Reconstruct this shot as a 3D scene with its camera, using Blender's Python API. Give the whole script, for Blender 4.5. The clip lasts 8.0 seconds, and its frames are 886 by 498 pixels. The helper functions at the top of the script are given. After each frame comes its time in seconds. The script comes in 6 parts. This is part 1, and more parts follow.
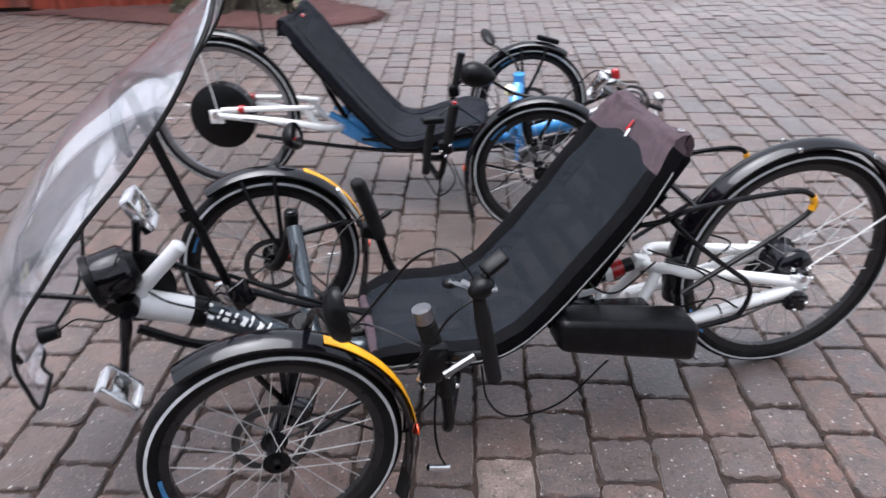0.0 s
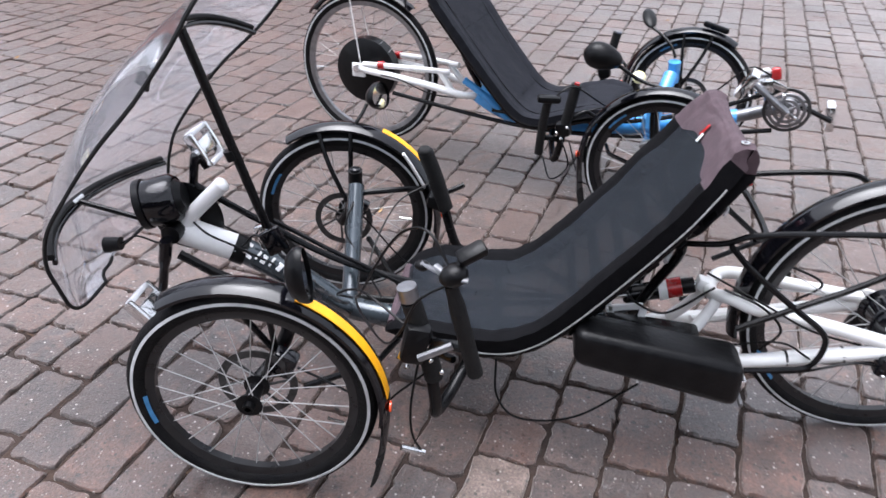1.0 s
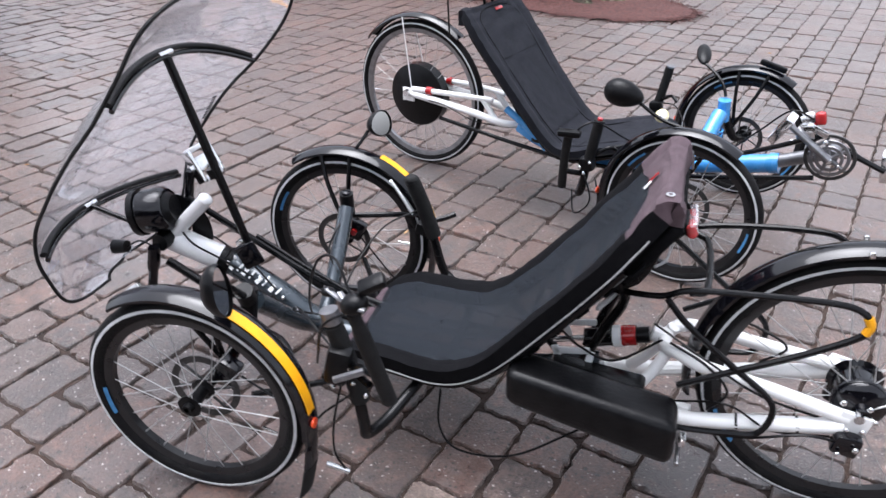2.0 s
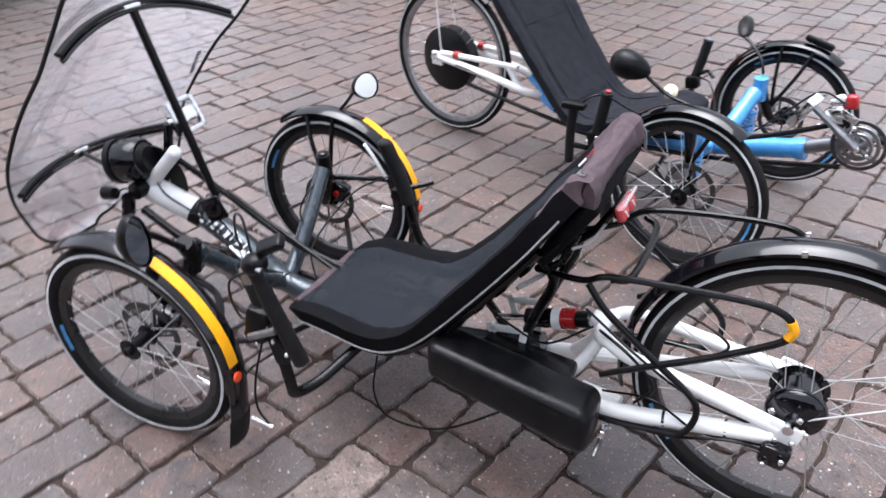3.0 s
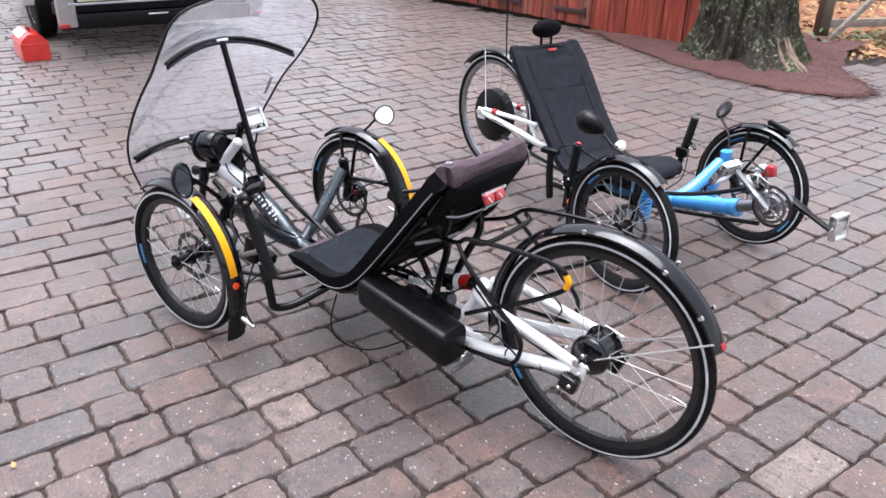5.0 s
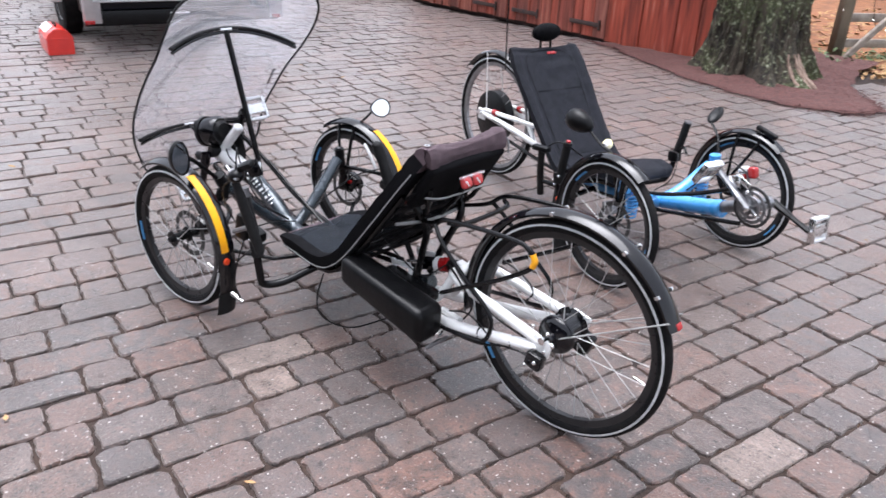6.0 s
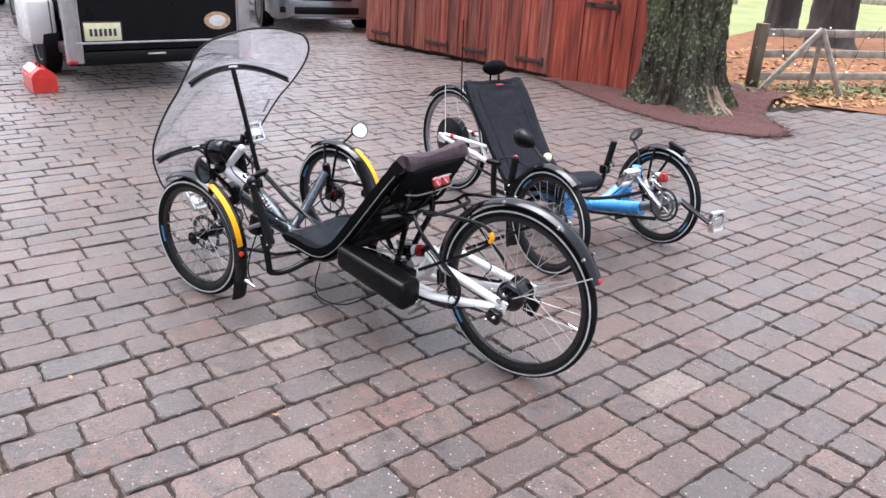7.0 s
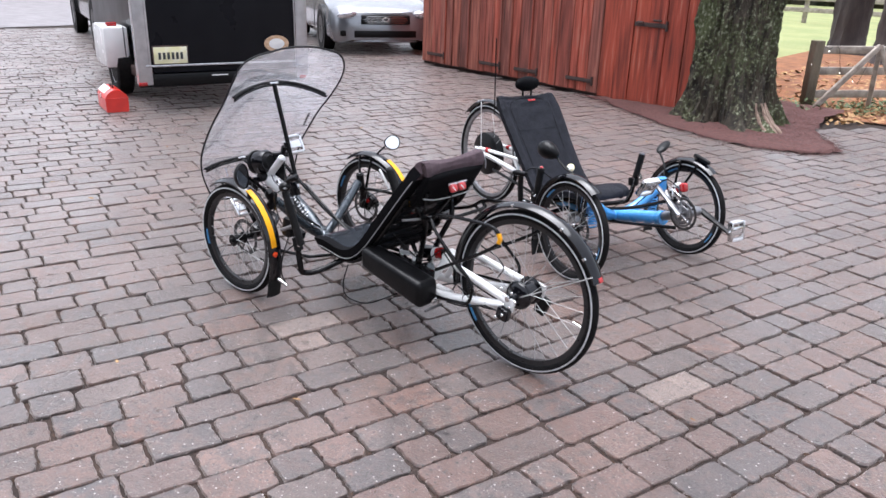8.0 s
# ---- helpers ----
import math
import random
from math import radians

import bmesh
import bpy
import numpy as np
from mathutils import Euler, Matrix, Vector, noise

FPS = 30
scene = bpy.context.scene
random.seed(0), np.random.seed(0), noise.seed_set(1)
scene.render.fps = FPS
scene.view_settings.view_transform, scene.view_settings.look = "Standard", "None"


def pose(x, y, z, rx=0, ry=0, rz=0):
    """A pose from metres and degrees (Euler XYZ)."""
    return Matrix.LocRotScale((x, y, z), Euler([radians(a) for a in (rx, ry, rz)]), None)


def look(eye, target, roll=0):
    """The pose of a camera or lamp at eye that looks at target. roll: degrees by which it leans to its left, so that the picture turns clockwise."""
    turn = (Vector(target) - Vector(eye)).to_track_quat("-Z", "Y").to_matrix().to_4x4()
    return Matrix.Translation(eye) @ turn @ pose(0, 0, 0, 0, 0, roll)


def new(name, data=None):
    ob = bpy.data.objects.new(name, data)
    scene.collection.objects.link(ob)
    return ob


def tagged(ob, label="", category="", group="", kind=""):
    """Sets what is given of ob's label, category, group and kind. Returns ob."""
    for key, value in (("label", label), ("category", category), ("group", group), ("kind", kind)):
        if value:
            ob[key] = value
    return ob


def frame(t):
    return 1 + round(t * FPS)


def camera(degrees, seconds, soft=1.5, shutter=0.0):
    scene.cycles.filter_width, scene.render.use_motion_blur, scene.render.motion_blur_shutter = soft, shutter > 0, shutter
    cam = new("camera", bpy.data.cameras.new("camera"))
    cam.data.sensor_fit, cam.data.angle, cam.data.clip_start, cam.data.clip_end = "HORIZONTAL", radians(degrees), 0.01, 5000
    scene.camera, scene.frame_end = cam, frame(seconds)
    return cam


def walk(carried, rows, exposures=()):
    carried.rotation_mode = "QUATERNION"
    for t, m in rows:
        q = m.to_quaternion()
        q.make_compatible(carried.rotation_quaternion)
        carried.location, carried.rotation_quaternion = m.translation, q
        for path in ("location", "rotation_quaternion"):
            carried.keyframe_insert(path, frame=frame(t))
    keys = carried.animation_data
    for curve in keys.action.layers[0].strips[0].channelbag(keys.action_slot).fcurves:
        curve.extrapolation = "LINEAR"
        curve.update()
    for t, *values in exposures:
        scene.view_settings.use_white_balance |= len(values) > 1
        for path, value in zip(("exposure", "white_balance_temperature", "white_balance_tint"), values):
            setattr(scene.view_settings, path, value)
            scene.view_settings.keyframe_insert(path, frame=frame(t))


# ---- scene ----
cam = camera(61.1, 8.0, shutter=0.4)
PATH = [
    (0, (0.109, -1.502, 1.26), (0.459, 0.22, 0.304), -0.4),
    (0.5, (0.332, -1.555, 1.264), (0.312, 0.182, 0.273), -1.1),
    (1, (0.504, -1.456, 1.246), (0.301, 0.251, 0.223), 0.8),
    (1.2, (0.556, -1.423, 1.27), (0.262, 0.293, 0.285), -0.3),
    (2.3, (0.995, -1.366, 1.292), (0.38, 0.257, 0.298), -0.2),
    (2.5, (1.048, -1.33, 1.272), (0.386, 0.271, 0.273), -0.7),
    (3, (1.193, -1.236, 1.279), (0.416, 0.272, 0.22), -0.9),
    (3.5, (1.44, -1.224, 1.283), (0.421, 0.127, 0.216), 2.0),
    (4, (1.627, -1.264, 1.327), (0.53, 0.077, 0.328), -0.8),
    (4.5, (1.835, -1.423, 1.343), (0.715, -0.032, 0.442), 0.7),
    (4.7, (1.898, -1.469, 1.367), (0.783, -0.071, 0.472), 1.2),
    (5.8, (2.238, -1.572, 1.313), (0.998, -0.239, 0.486), 2.4),
    (6, (2.174, -1.532, 1.319), (0.983, -0.168, 0.47), 3.0),
    (6.5, (2.422, -1.961, 1.401), (1.281, -0.5, 0.65), 3.2),
    (7, (2.504, -2.025, 1.397), (1.379, -0.555, 0.641), 3.1),
    (7.5, (2.636, -2.035, 1.404), (1.396, -0.642, 0.681), 2.1),
    (8, (2.755, -2.046, 1.396), (1.486, -0.673, 0.687), 1.9),
]
walk(cam, [(t, look(eye, target, roll)) for t, eye, target, roll in PATH],
     exposures=[(0, 1.38, 6000, 13), (0.5, 1.58, 6000, 13), (1.2, 1.66, 6000, 13), (2.5, 1.70, 6000, 13), (4.5, 1.86, 6000, 13), (6, 1.76, 6000, 13), (6.5, 1.85, 6000, 13), (8, 1.68, 6000, 13)])

# ---- light ----
world = bpy.data.worlds.new("overcast_sky")
scene.world = world
world.use_nodes = True
wn, wl = world.node_tree.nodes, world.node_tree.links
sky = wn.new("ShaderNodeTexSky")
sky.sky_type, sky.sun_disc = "NISHITA", False
sky.sun_elevation, sky.sun_rotation = radians(80), radians(290)
sky.air_density, sky.dust_density, sky.ozone_density = 1.0, 4.0, 1.0
cloud = wn.new("ShaderNodeHueSaturation")
cloud.inputs["Saturation"].default_value = 0.20
wl.new(sky.outputs[0], cloud.inputs["Color"])
wl.new(cloud.outputs[0], wn["Background"].inputs["Color"])
wn["Background"].inputs["Strength"].default_value = 0.115
sun_data = bpy.data.lights.new("sun", "SUN")
sun_data.energy, sun_data.angle, sun_data.color = 1.25, radians(52), (1.0, 0.97, 0.94)
sun = new("sun", sun_data)
sun.matrix_world = look((-1.2, -0.7, 10), (0, 0, 0))


# ---- materials ----
def material(name, c1, c2=None, rough=0.5, metal=0.0, scale=20.0, bump=0.0, bump_scale=120.0, coat=0.0, rough_var=0.1, spec=0.5, stretch=(1, 1, 1)):
    """Principled surface: two colours mixed by noise, rough patches and a fine relief."""
    m = bpy.data.materials.new(name)
    m.use_nodes = True
    n, l = m.node_tree.nodes, m.node_tree.links
    p = n["Principled BSDF"]
    tc = n.new("ShaderNodeTexCoord")
    mp = n.new("ShaderNodeMapping")
    mp.inputs["Scale"].default_value = stretch
    l.new(tc.outputs["Object"], mp.inputs[0])
    nz = n.new("ShaderNodeTexNoise")
    nz.inputs["Scale"].default_value, nz.inputs["Detail"].default_value = scale, 6
    l.new(mp.outputs[0], nz.inputs["Vector"])
    mix = n.new("ShaderNodeMix")
    mix.data_type = "RGBA"
    mix.inputs[6].default_value, mix.inputs[7].default_value = (*c1, 1), (*(c2 or c1), 1)
    ramp = n.new("ShaderNodeMapRange")
    ramp.inputs[1].default_value, ramp.inputs[2].default_value = 0.35, 0.65
    l.new(nz.outputs[0], ramp.inputs[0])
    l.new(ramp.outputs[0], mix.inputs[0])
    l.new(mix.outputs[2], p.inputs["Base Color"])
    rr = n.new("ShaderNodeMapRange")
    rr.inputs[3].default_value, rr.inputs[4].default_value = max(0.02, rough - rough_var), min(1, rough + rough_var)
    l.new(nz.outputs[0], rr.inputs[0])
    l.new(rr.outputs[0], p.inputs["Roughness"])
    p.inputs["Metallic"].default_value = metal
    p.inputs["Coat Weight"].default_value = coat
    p.inputs["Coat Roughness"].default_value = 0.08
    p.inputs["Specular IOR Level"].default_value = spec
    if bump:
        nb = n.new("ShaderNodeTexNoise")
        nb.inputs["Scale"].default_value, nb.inputs["Detail"].default_value = bump_scale, 5
        l.new(mp.outputs[0], nb.inputs["Vector"])
        b = n.new("ShaderNodeBump")
        b.inputs["Strength"].default_value, b.inputs["Distance"].default_value = bump, 0.01
        l.new(nb.outputs[0], b.inputs["Height"])
        l.new(b.outputs[0], p.inputs["Normal"])
    return m


def emitting(name, colour, strength):
    m = bpy.data.materials.new(name)
    m.use_nodes = True
    p = m.node_tree.nodes["Principled BSDF"]
    p.inputs["Base Color"].default_value = (*colour, 1)
    p.inputs["Emission Color"].default_value = (*colour, 1)
    p.inputs["Emission Strength"].default_value = strength
    return m


def paver_material(name, per_island, stops):
    """Tumbled concrete pavers: each takes a colour of its own, with stains, aggregate, pits, pale crumbs and damp patches."""
    m = bpy.data.materials.new(name)
    m.use_nodes = True
    n, l = m.node_tree.nodes, m.node_tree.links
    p = n["Principled BSDF"]
    rnd = n.new("ShaderNodeNewGeometry" if per_island else "ShaderNodeObjectInfo").outputs["Random Per Island" if per_island else "Random"]
    tc = n.new("ShaderNodeNewGeometry").outputs["Position"]

    def cloud_of(scale, detail, rough=0.6):
        z = n.new("ShaderNodeTexNoise")
        z.inputs["Scale"].default_value, z.inputs["Detail"].default_value, z.inputs["Roughness"].default_value = scale, detail, rough
        l.new(tc, z.inputs["Vector"])
        return z.outputs[0]

    def ranged(value, a, b, c, d):
        r = n.new("ShaderNodeMapRange")
        for k, x in enumerate((a, b, c, d)):
            r.inputs[k + 1].default_value = x
        l.new(value, r.inputs[0])
        return r.outputs[0]

    def maths(kind, a, b):
        x = n.new("ShaderNodeMath")
        x.operation = kind
        for k, v in enumerate((a, b)):
            if isinstance(v, float):
                x.inputs[k].default_value = v
            else:
                l.new(v, x.inputs[k])
        return x.outputs[0]

    def mixed(factor, a, b):
        x = n.new("ShaderNodeMix")
        x.data_type = "RGBA"
        l.new(factor, x.inputs[0])
        for k, v in ((6, a), (7, b)):
            if isinstance(v, tuple):
                x.inputs[k].default_value = (*v, 1)
            else:
                l.new(v, x.inputs[k])
        return x.outputs[2]

    def dots(scale, near, far, rarer):
        v = n.new("ShaderNodeTexVoronoi")
        v.inputs["Scale"].default_value = scale
        l.new(tc, v.inputs["Vector"])
        some = n.new("ShaderNodeSeparateColor")
        l.new(v.outputs["Color"], some.inputs[0])
        return maths("MULTIPLY", ranged(v.outputs["Distance"], near, far, 1, 0), maths("GREATER_THAN", some.outputs[0], rarer))

    stain, blot, grain = cloud_of(2.3, 4), cloud_of(19, 8, 0.7), cloud_of(170, 4)
    ramp = n.new("ShaderNodeValToRGB")
    while len(ramp.color_ramp.elements) < len(stops):
        ramp.color_ramp.elements.new(0.5)
    for e, (at, c) in zip(ramp.color_ramp.elements, stops):
        e.position, e.color = at, (*c, 1)
    l.new(maths("ADD", rnd, ranged(blot, 0.3, 0.7, -0.09, 0.09)), ramp.inputs[0])
    tone = maths("MULTIPLY", maths("MULTIPLY", ranged(blot, 0.28, 0.72, 0.32, 1.32), ranged(grain, 0.3, 0.7, 0.42, 1.36)), ranged(stain, 0.3, 0.7, 0.72, 1.16))
    vm = n.new("ShaderNodeVectorMath")
    vm.operation = "SCALE"
    l.new(ramp.outputs[0], vm.inputs[0])
    l.new(tone, vm.inputs["Scale"])
    colour = mixed(ranged(cloud_of(9, 7, 0.7), 0.60, 0.74, 0, 0.45), vm.outputs[0], (0.180, 0.155, 0.138))
    colour = mixed(ranged(cloud_of(34, 6, 0.75), 0.55, 0.68, 0, 0.65), colour, (0.050, 0.038, 0.032))
    colour = mixed(dots(75, 0.20, 0.36, 0.66), colour, (0.030, 0.024, 0.020))
    colour = mixed(dots(30, 0.13, 0.24, 0.80), colour, (0.026, 0.020, 0.017))
    colour = mixed(dots(52, 0.10, 0.19, 0.70), colour, (0.56, 0.52, 0.49))
    colour = mixed(dots(120, 0.16, 0.26, 0.74), colour, (0.36, 0.32, 0.29))
    l.new(colour, p.inputs["Base Color"])
    l.new(ranged(blot, 0.3, 0.7, 0.34, 0.62), p.inputs["Roughness"])
    p.inputs["Coat Weight"].default_value, p.inputs["Coat Roughness"].default_value, p.inputs["Coat IOR"].default_value = 0.55, 0.34, 1.60
    l.new(ranged(cloud_of(1.3, 5), 0.36, 0.64, 0.35, 0.95), p.inputs["Coat Weight"])
    l.new(ranged(blot, 0.3, 0.7, 0.24, 0.46), p.inputs["Coat Roughness"])
    p.inputs["Sheen Weight"].default_value, p.inputs["Sheen Roughness"].default_value, p.inputs["Sheen Tint"].default_value = 0.40, 0.42, (1.0, 0.93, 0.88, 1)
    bump = n.new("ShaderNodeBump")
    bump.inputs["Strength"].default_value, bump.inputs["Distance"].default_value = 1.0, 0.008
    l.new(grain, bump.inputs["Height"])
    bump2 = n.new("ShaderNodeBump")
    bump2.inputs["Strength"].default_value, bump2.inputs["Distance"].default_value = 0.7, 0.014
    l.new(blot, bump2.inputs["Height"])
    l.new(bump.outputs[0], bump2.inputs["Normal"])
    l.new(bump2.outputs[0], p.inputs["Normal"])
    return m


def clear_sheet(name, tint, haze):
    """Clear plastic sheet: see-through, with a sheen at grazing angles and a little whitish haze, for fine scratches
    and for sky reflection put into the colour.
    """
    m = bpy.data.materials.new(name)
    m.use_nodes = True
    n, l = m.node_tree.nodes, m.node_tree.links
    out = n["Material Output"]
    n.remove(n["Principled BSDF"])
    tr, gl, df = n.new("ShaderNodeBsdfTransparent"), n.new("ShaderNodeBsdfGlossy"), n.new("ShaderNodeAddShader")
    for k, kind in enumerate(("ShaderNodeBsdfDiffuse", "ShaderNodeBsdfTranslucent")):
        half = n.new(kind)
        half.inputs[0].default_value = (0.47, 0.47, 0.50, 1)
        l.new(half.outputs[0], df.inputs[k])
    tr.inputs[0].default_value = (*tint, 1)
    gl.inputs["Roughness"].default_value = 0.05
    gl.inputs[0].default_value = (1, 1, 1, 1)
    lw = n.new("ShaderNodeLayerWeight")
    lw.inputs[0].default_value = 0.5
    power = n.new("ShaderNodeMath")
    power.operation = "POWER"
    power.inputs[1].default_value = 1.8
    fr = n.new("ShaderNodeMapRange")
    fr.inputs[3].default_value, fr.inputs[4].default_value = 0.11, 0.96
    l.new(lw.outputs["Facing"], power.inputs[0])
    l.new(power.outputs[0], fr.inputs[0])
    a, b = n.new("ShaderNodeMixShader"), n.new("ShaderNodeMixShader")
    a.inputs[0].default_value = haze
    l.new(tr.outputs[0], a.inputs[1])
    l.new(df.outputs[0], a.inputs[2])
    l.new(fr.outputs[0], b.inputs[0])
    l.new(a.outputs[0], b.inputs[1])
    l.new(gl.outputs[0], b.inputs[2])
    l.new(b.outputs[0], out.inputs[0])
    return m


def mesh_cloth(name, colour, open_part):
    """Open-weave cloth: a weave relief and part of the light passing straight through."""
    m = material(name, colour, tuple(c * 1.5 for c in colour), rough=0.85, scale=60, bump=0.5, bump_scale=500, spec=0.15)
    n, l = m.node_tree.nodes, m.node_tree.links
    tr, mix = n.new("ShaderNodeBsdfTransparent"), n.new("ShaderNodeMixShader")
    mix.inputs[0].default_value = open_part
    l.new(n["Principled BSDF"].outputs[0], mix.inputs[1])
    l.new(tr.outputs[0], mix.inputs[2])
    l.new(mix.outputs[0], n["Material Output"].inputs[0])
    return m


PAVER_TONES = [(0.0, (0.100, 0.075, 0.070)), (0.12, (0.135, 0.087, 0.071)), (0.25, (0.165, 0.087, 0.064)), (0.38, (0.089, 0.071, 0.067)), (0.5, (0.177, 0.086, 0.060)), (0.62, (0.120, 0.090, 0.081)), (0.74, (0.185, 0.105, 0.080)), (0.85, (0.093, 0.075, 0.071)), (0.93, (0.155, 0.084, 0.063)), (1.0, (0.135, 0.095, 0.081))]
PALE_TONES = [(0.0, (0.245, 0.172, 0.142)), (1.0, (0.265, 0.198, 0.168))]
M = dict(
    paver=paver_material("tumbled_paver", False, PAVER_TONES),
    paver_far=paver_material("tumbled_paver_field", True, PAVER_TONES),
    paver_pale=paver_material("pale_paver", False, PALE_TONES),
    soil=material("joint_soil", (0.017, 0.010, 0.008), (0.042, 0.025, 0.018), rough=0.95, scale=6, bump=0.8, bump_scale=90),
    tyre=material("tyre_rubber", (0.004, 0.004, 0.005), (0.010, 0.0095, 0.0095), rough=0.6, spec=0.12, scale=30, bump=0.3, bump_scale=250),
    stripe=material("reflective_stripe", (0.62, 0.63, 0.64), (0.46, 0.47, 0.48), rough=0.4, scale=40),
    rim=material("black_rim", (0.006, 0.006, 0.007), (0.012, 0.012, 0.013), rough=0.3, metal=0.0, scale=40),
    rim_grey=material("grey_rim", (0.30, 0.30, 0.31), (0.22, 0.22, 0.23), rough=0.35, metal=0.9, scale=40),
    steel=material("spoke_steel", (0.50, 0.50, 0.49), (0.40, 0.40, 0.40), rough=0.35, metal=0.35, scale=50),
    disc=material("brake_disc_steel", (0.10, 0.10, 0.10), (0.06, 0.06, 0.06), rough=0.4, metal=0.8, scale=50),
    chrome=material("polished_alloy", (0.82, 0.82, 0.82), (0.7, 0.7, 0.7), rough=0.15, metal=1.0, scale=30),
    black_gloss=material("black_gloss_plastic", (0.002, 0.002, 0.003), (0.004, 0.004, 0.006), rough=0.09, scale=8, spec=0.5, rough_var=0.04),
    black=material("black_plastic", (0.002, 0.002, 0.0025), (0.005, 0.005, 0.0055), rough=0.32, scale=30, bump=0.1, spec=0.2),
    black_tube=material("black_powder_coat", (0.002, 0.002, 0.0025), (0.005, 0.005, 0.0055), rough=0.24, spec=0.24, scale=50, bump=0.08, bump_scale=400),
    rubber=material("black_rubber", (0.006, 0.006, 0.0065), (0.013, 0.013, 0.013), rough=0.65, spec=0.25, scale=60, bump=0.3, bump_scale=300),
    slate=material("slate_grey_paint", (0.034, 0.046, 0.056), (0.050, 0.064, 0.076), rough=0.26, metal=0.4, scale=12, coat=0.8),
    white=material("white_powder_coat", (0.86, 0.86, 0.85), (0.80, 0.80, 0.79), rough=0.3, scale=14, coat=0.3),
    blue=material("sky_blue_paint", (0.075, 0.33, 0.72), (0.06, 0.28, 0.62), rough=0.28, scale=12, coat=0.5),
    blue_mark=material("blue_tyre_mark", (0.07, 0.25, 0.50), (0.04, 0.16, 0.34), rough=0.5, scale=40),
    yellow=material("yellow_reflex_tape", (0.92, 0.43, 0.004), (0.86, 0.37, 0.004), rough=0.4, scale=30),
    dial=material("pale_yellow_dial", (0.85, 0.74, 0.30), (0.80, 0.76, 0.55), rough=0.4, scale=60),
    orange=material("orange_reflector", (0.95, 0.10, 0.02), (0.8, 0.06, 0.02), rough=0.25, scale=60, coat=0.5),
    red=material("red_plastic", (0.42, 0.012, 0.014), (0.30, 0.010, 0.010), rough=0.25, scale=60, coat=0.5),
    lamp_red=material("red_lamp_lens", (0.58, 0.030, 0.035), (0.50, 0.07, 0.07), rough=0.2, scale=90, coat=0.5),
    cloth=material("black_seat_cloth", (0.003, 0.003, 0.004), (0.006, 0.006, 0.007), spec=0.08, rough=0.8, scale=60, bump=0.4, bump_scale=500),
    mesh=mesh_cloth("black_seat_mesh", (0.015, 0.018, 0.023), 0.24),
    mesh_b=material("black_seat_weave", (0.011, 0.012, 0.016), (0.018, 0.019, 0.025), spec=0.15, rough=0.8, scale=30, bump=0.4, bump_scale=500),
    mauve=material("mauve_brown_cloth", (0.055, 0.034, 0.042), (0.085, 0.056, 0.066), rough=0.85, scale=40, bump=0.4, bump_scale=500),
    piping=material("grey_piping", (0.36, 0.36, 0.36), (0.26, 0.26, 0.26), rough=0.5, scale=80),
    screen=clear_sheet("clear_windscreen", (0.96, 0.96, 0.98), 0.20),
    clear=clear_sheet("clear_plastic", (0.9, 0.9, 0.92), 0.25),
    paper_white=material("pale_reflector", (0.72, 0.73, 0.74), (0.60, 0.61, 0.63), rough=0.25, scale=60, coat=0.5),
    mirror=material("mirror_glass", (0.9, 0.9, 0.9), (0.88, 0.88, 0.9), rough=0.03, metal=1.0, scale=5, rough_var=0.01),
)


# ---- building helpers ----
def part(name, bm, mat, parent=None, label="", at=None, smooth=True):
    """Links a bmesh as one mesh object under a thing or a part."""
    me = bpy.data.meshes.new(name)
    bm.normal_update()
    bm.to_mesh(me)
    bm.free()
    if smooth:
        me.shade_smooth()
        me.set_sharp_from_angle(angle=radians(40))
    for one in mat if isinstance(mat, (list, tuple)) else (mat,):
        me.materials.append(one)
    ob = new(name, me)
    if parent:
        ob.parent = parent
    if at is not None:
        ob.matrix_basis = at
    if label:
        ob["label"] = label
    return ob


def thing(name, label, category, group="", at=None):
    ob = new(name)
    ob.empty_display_size = 0.1
    if at is not None:
        ob.matrix_basis = at
    return tagged(ob, label, category, group)


def curve(points, n=8):
    """Catmull-Rom through the points, n steps for each stretch."""
    p = [Vector(q) for q in points]
    p = [2 * p[0] - p[1]] + p + [2 * p[-1] - p[-2]]
    out = []
    for i in range(1, len(p) - 2):
        for k in range(n):
            t = k / n
            a, b, c, d = p[i - 1], p[i], p[i + 1], p[i + 2]
            out.append(0.5 * (2 * b + (c - a) * t + (2 * a - 5 * b + 4 * c - d) * t * t + (3 * b - a - 3 * c + d) * t ** 3))
    return out + [p[-2]]


def tube(bm, points, r, seg=10, closed=False, flat=1.0, side=None):
    """A round (or flattened) rod along points; r may be one radius or one for each point."""
    p = [Vector(q) for q in points]
    n = len(p)
    rad = r if isinstance(r, (list, tuple)) else [r] * n
    rings, up = [], None
    for i in range(n):
        a, b = (p[i - 1], p[(i + 1) % n]) if closed else (p[max(i - 1, 0)], p[min(i + 1, n - 1)])
        t = (b - a).normalized()
        if up is None:
            up = Vector(side) if side else (Vector((0, 0, 1)) if abs(t.z) < 0.9 else Vector((1, 0, 0)))
        up = (up - up.dot(t) * t).normalized()
        w = t.cross(up)
        rings.append([bm.verts.new(p[i] + rad[i] * (math.cos(6.28319 * k / seg) * up * flat + math.sin(6.28319 * k / seg) * w)) for k in range(seg)])
    for i in range(n if closed else n - 1):
        a, b = rings[i], rings[(i + 1) % n]
        for k in range(seg):
            bm.faces.new((a[k], a[(k + 1) % seg], b[(k + 1) % seg], b[k]))
    if not closed:
        bm.faces.new(rings[0][::-1])
        bm.faces.new(rings[-1])
    return bm


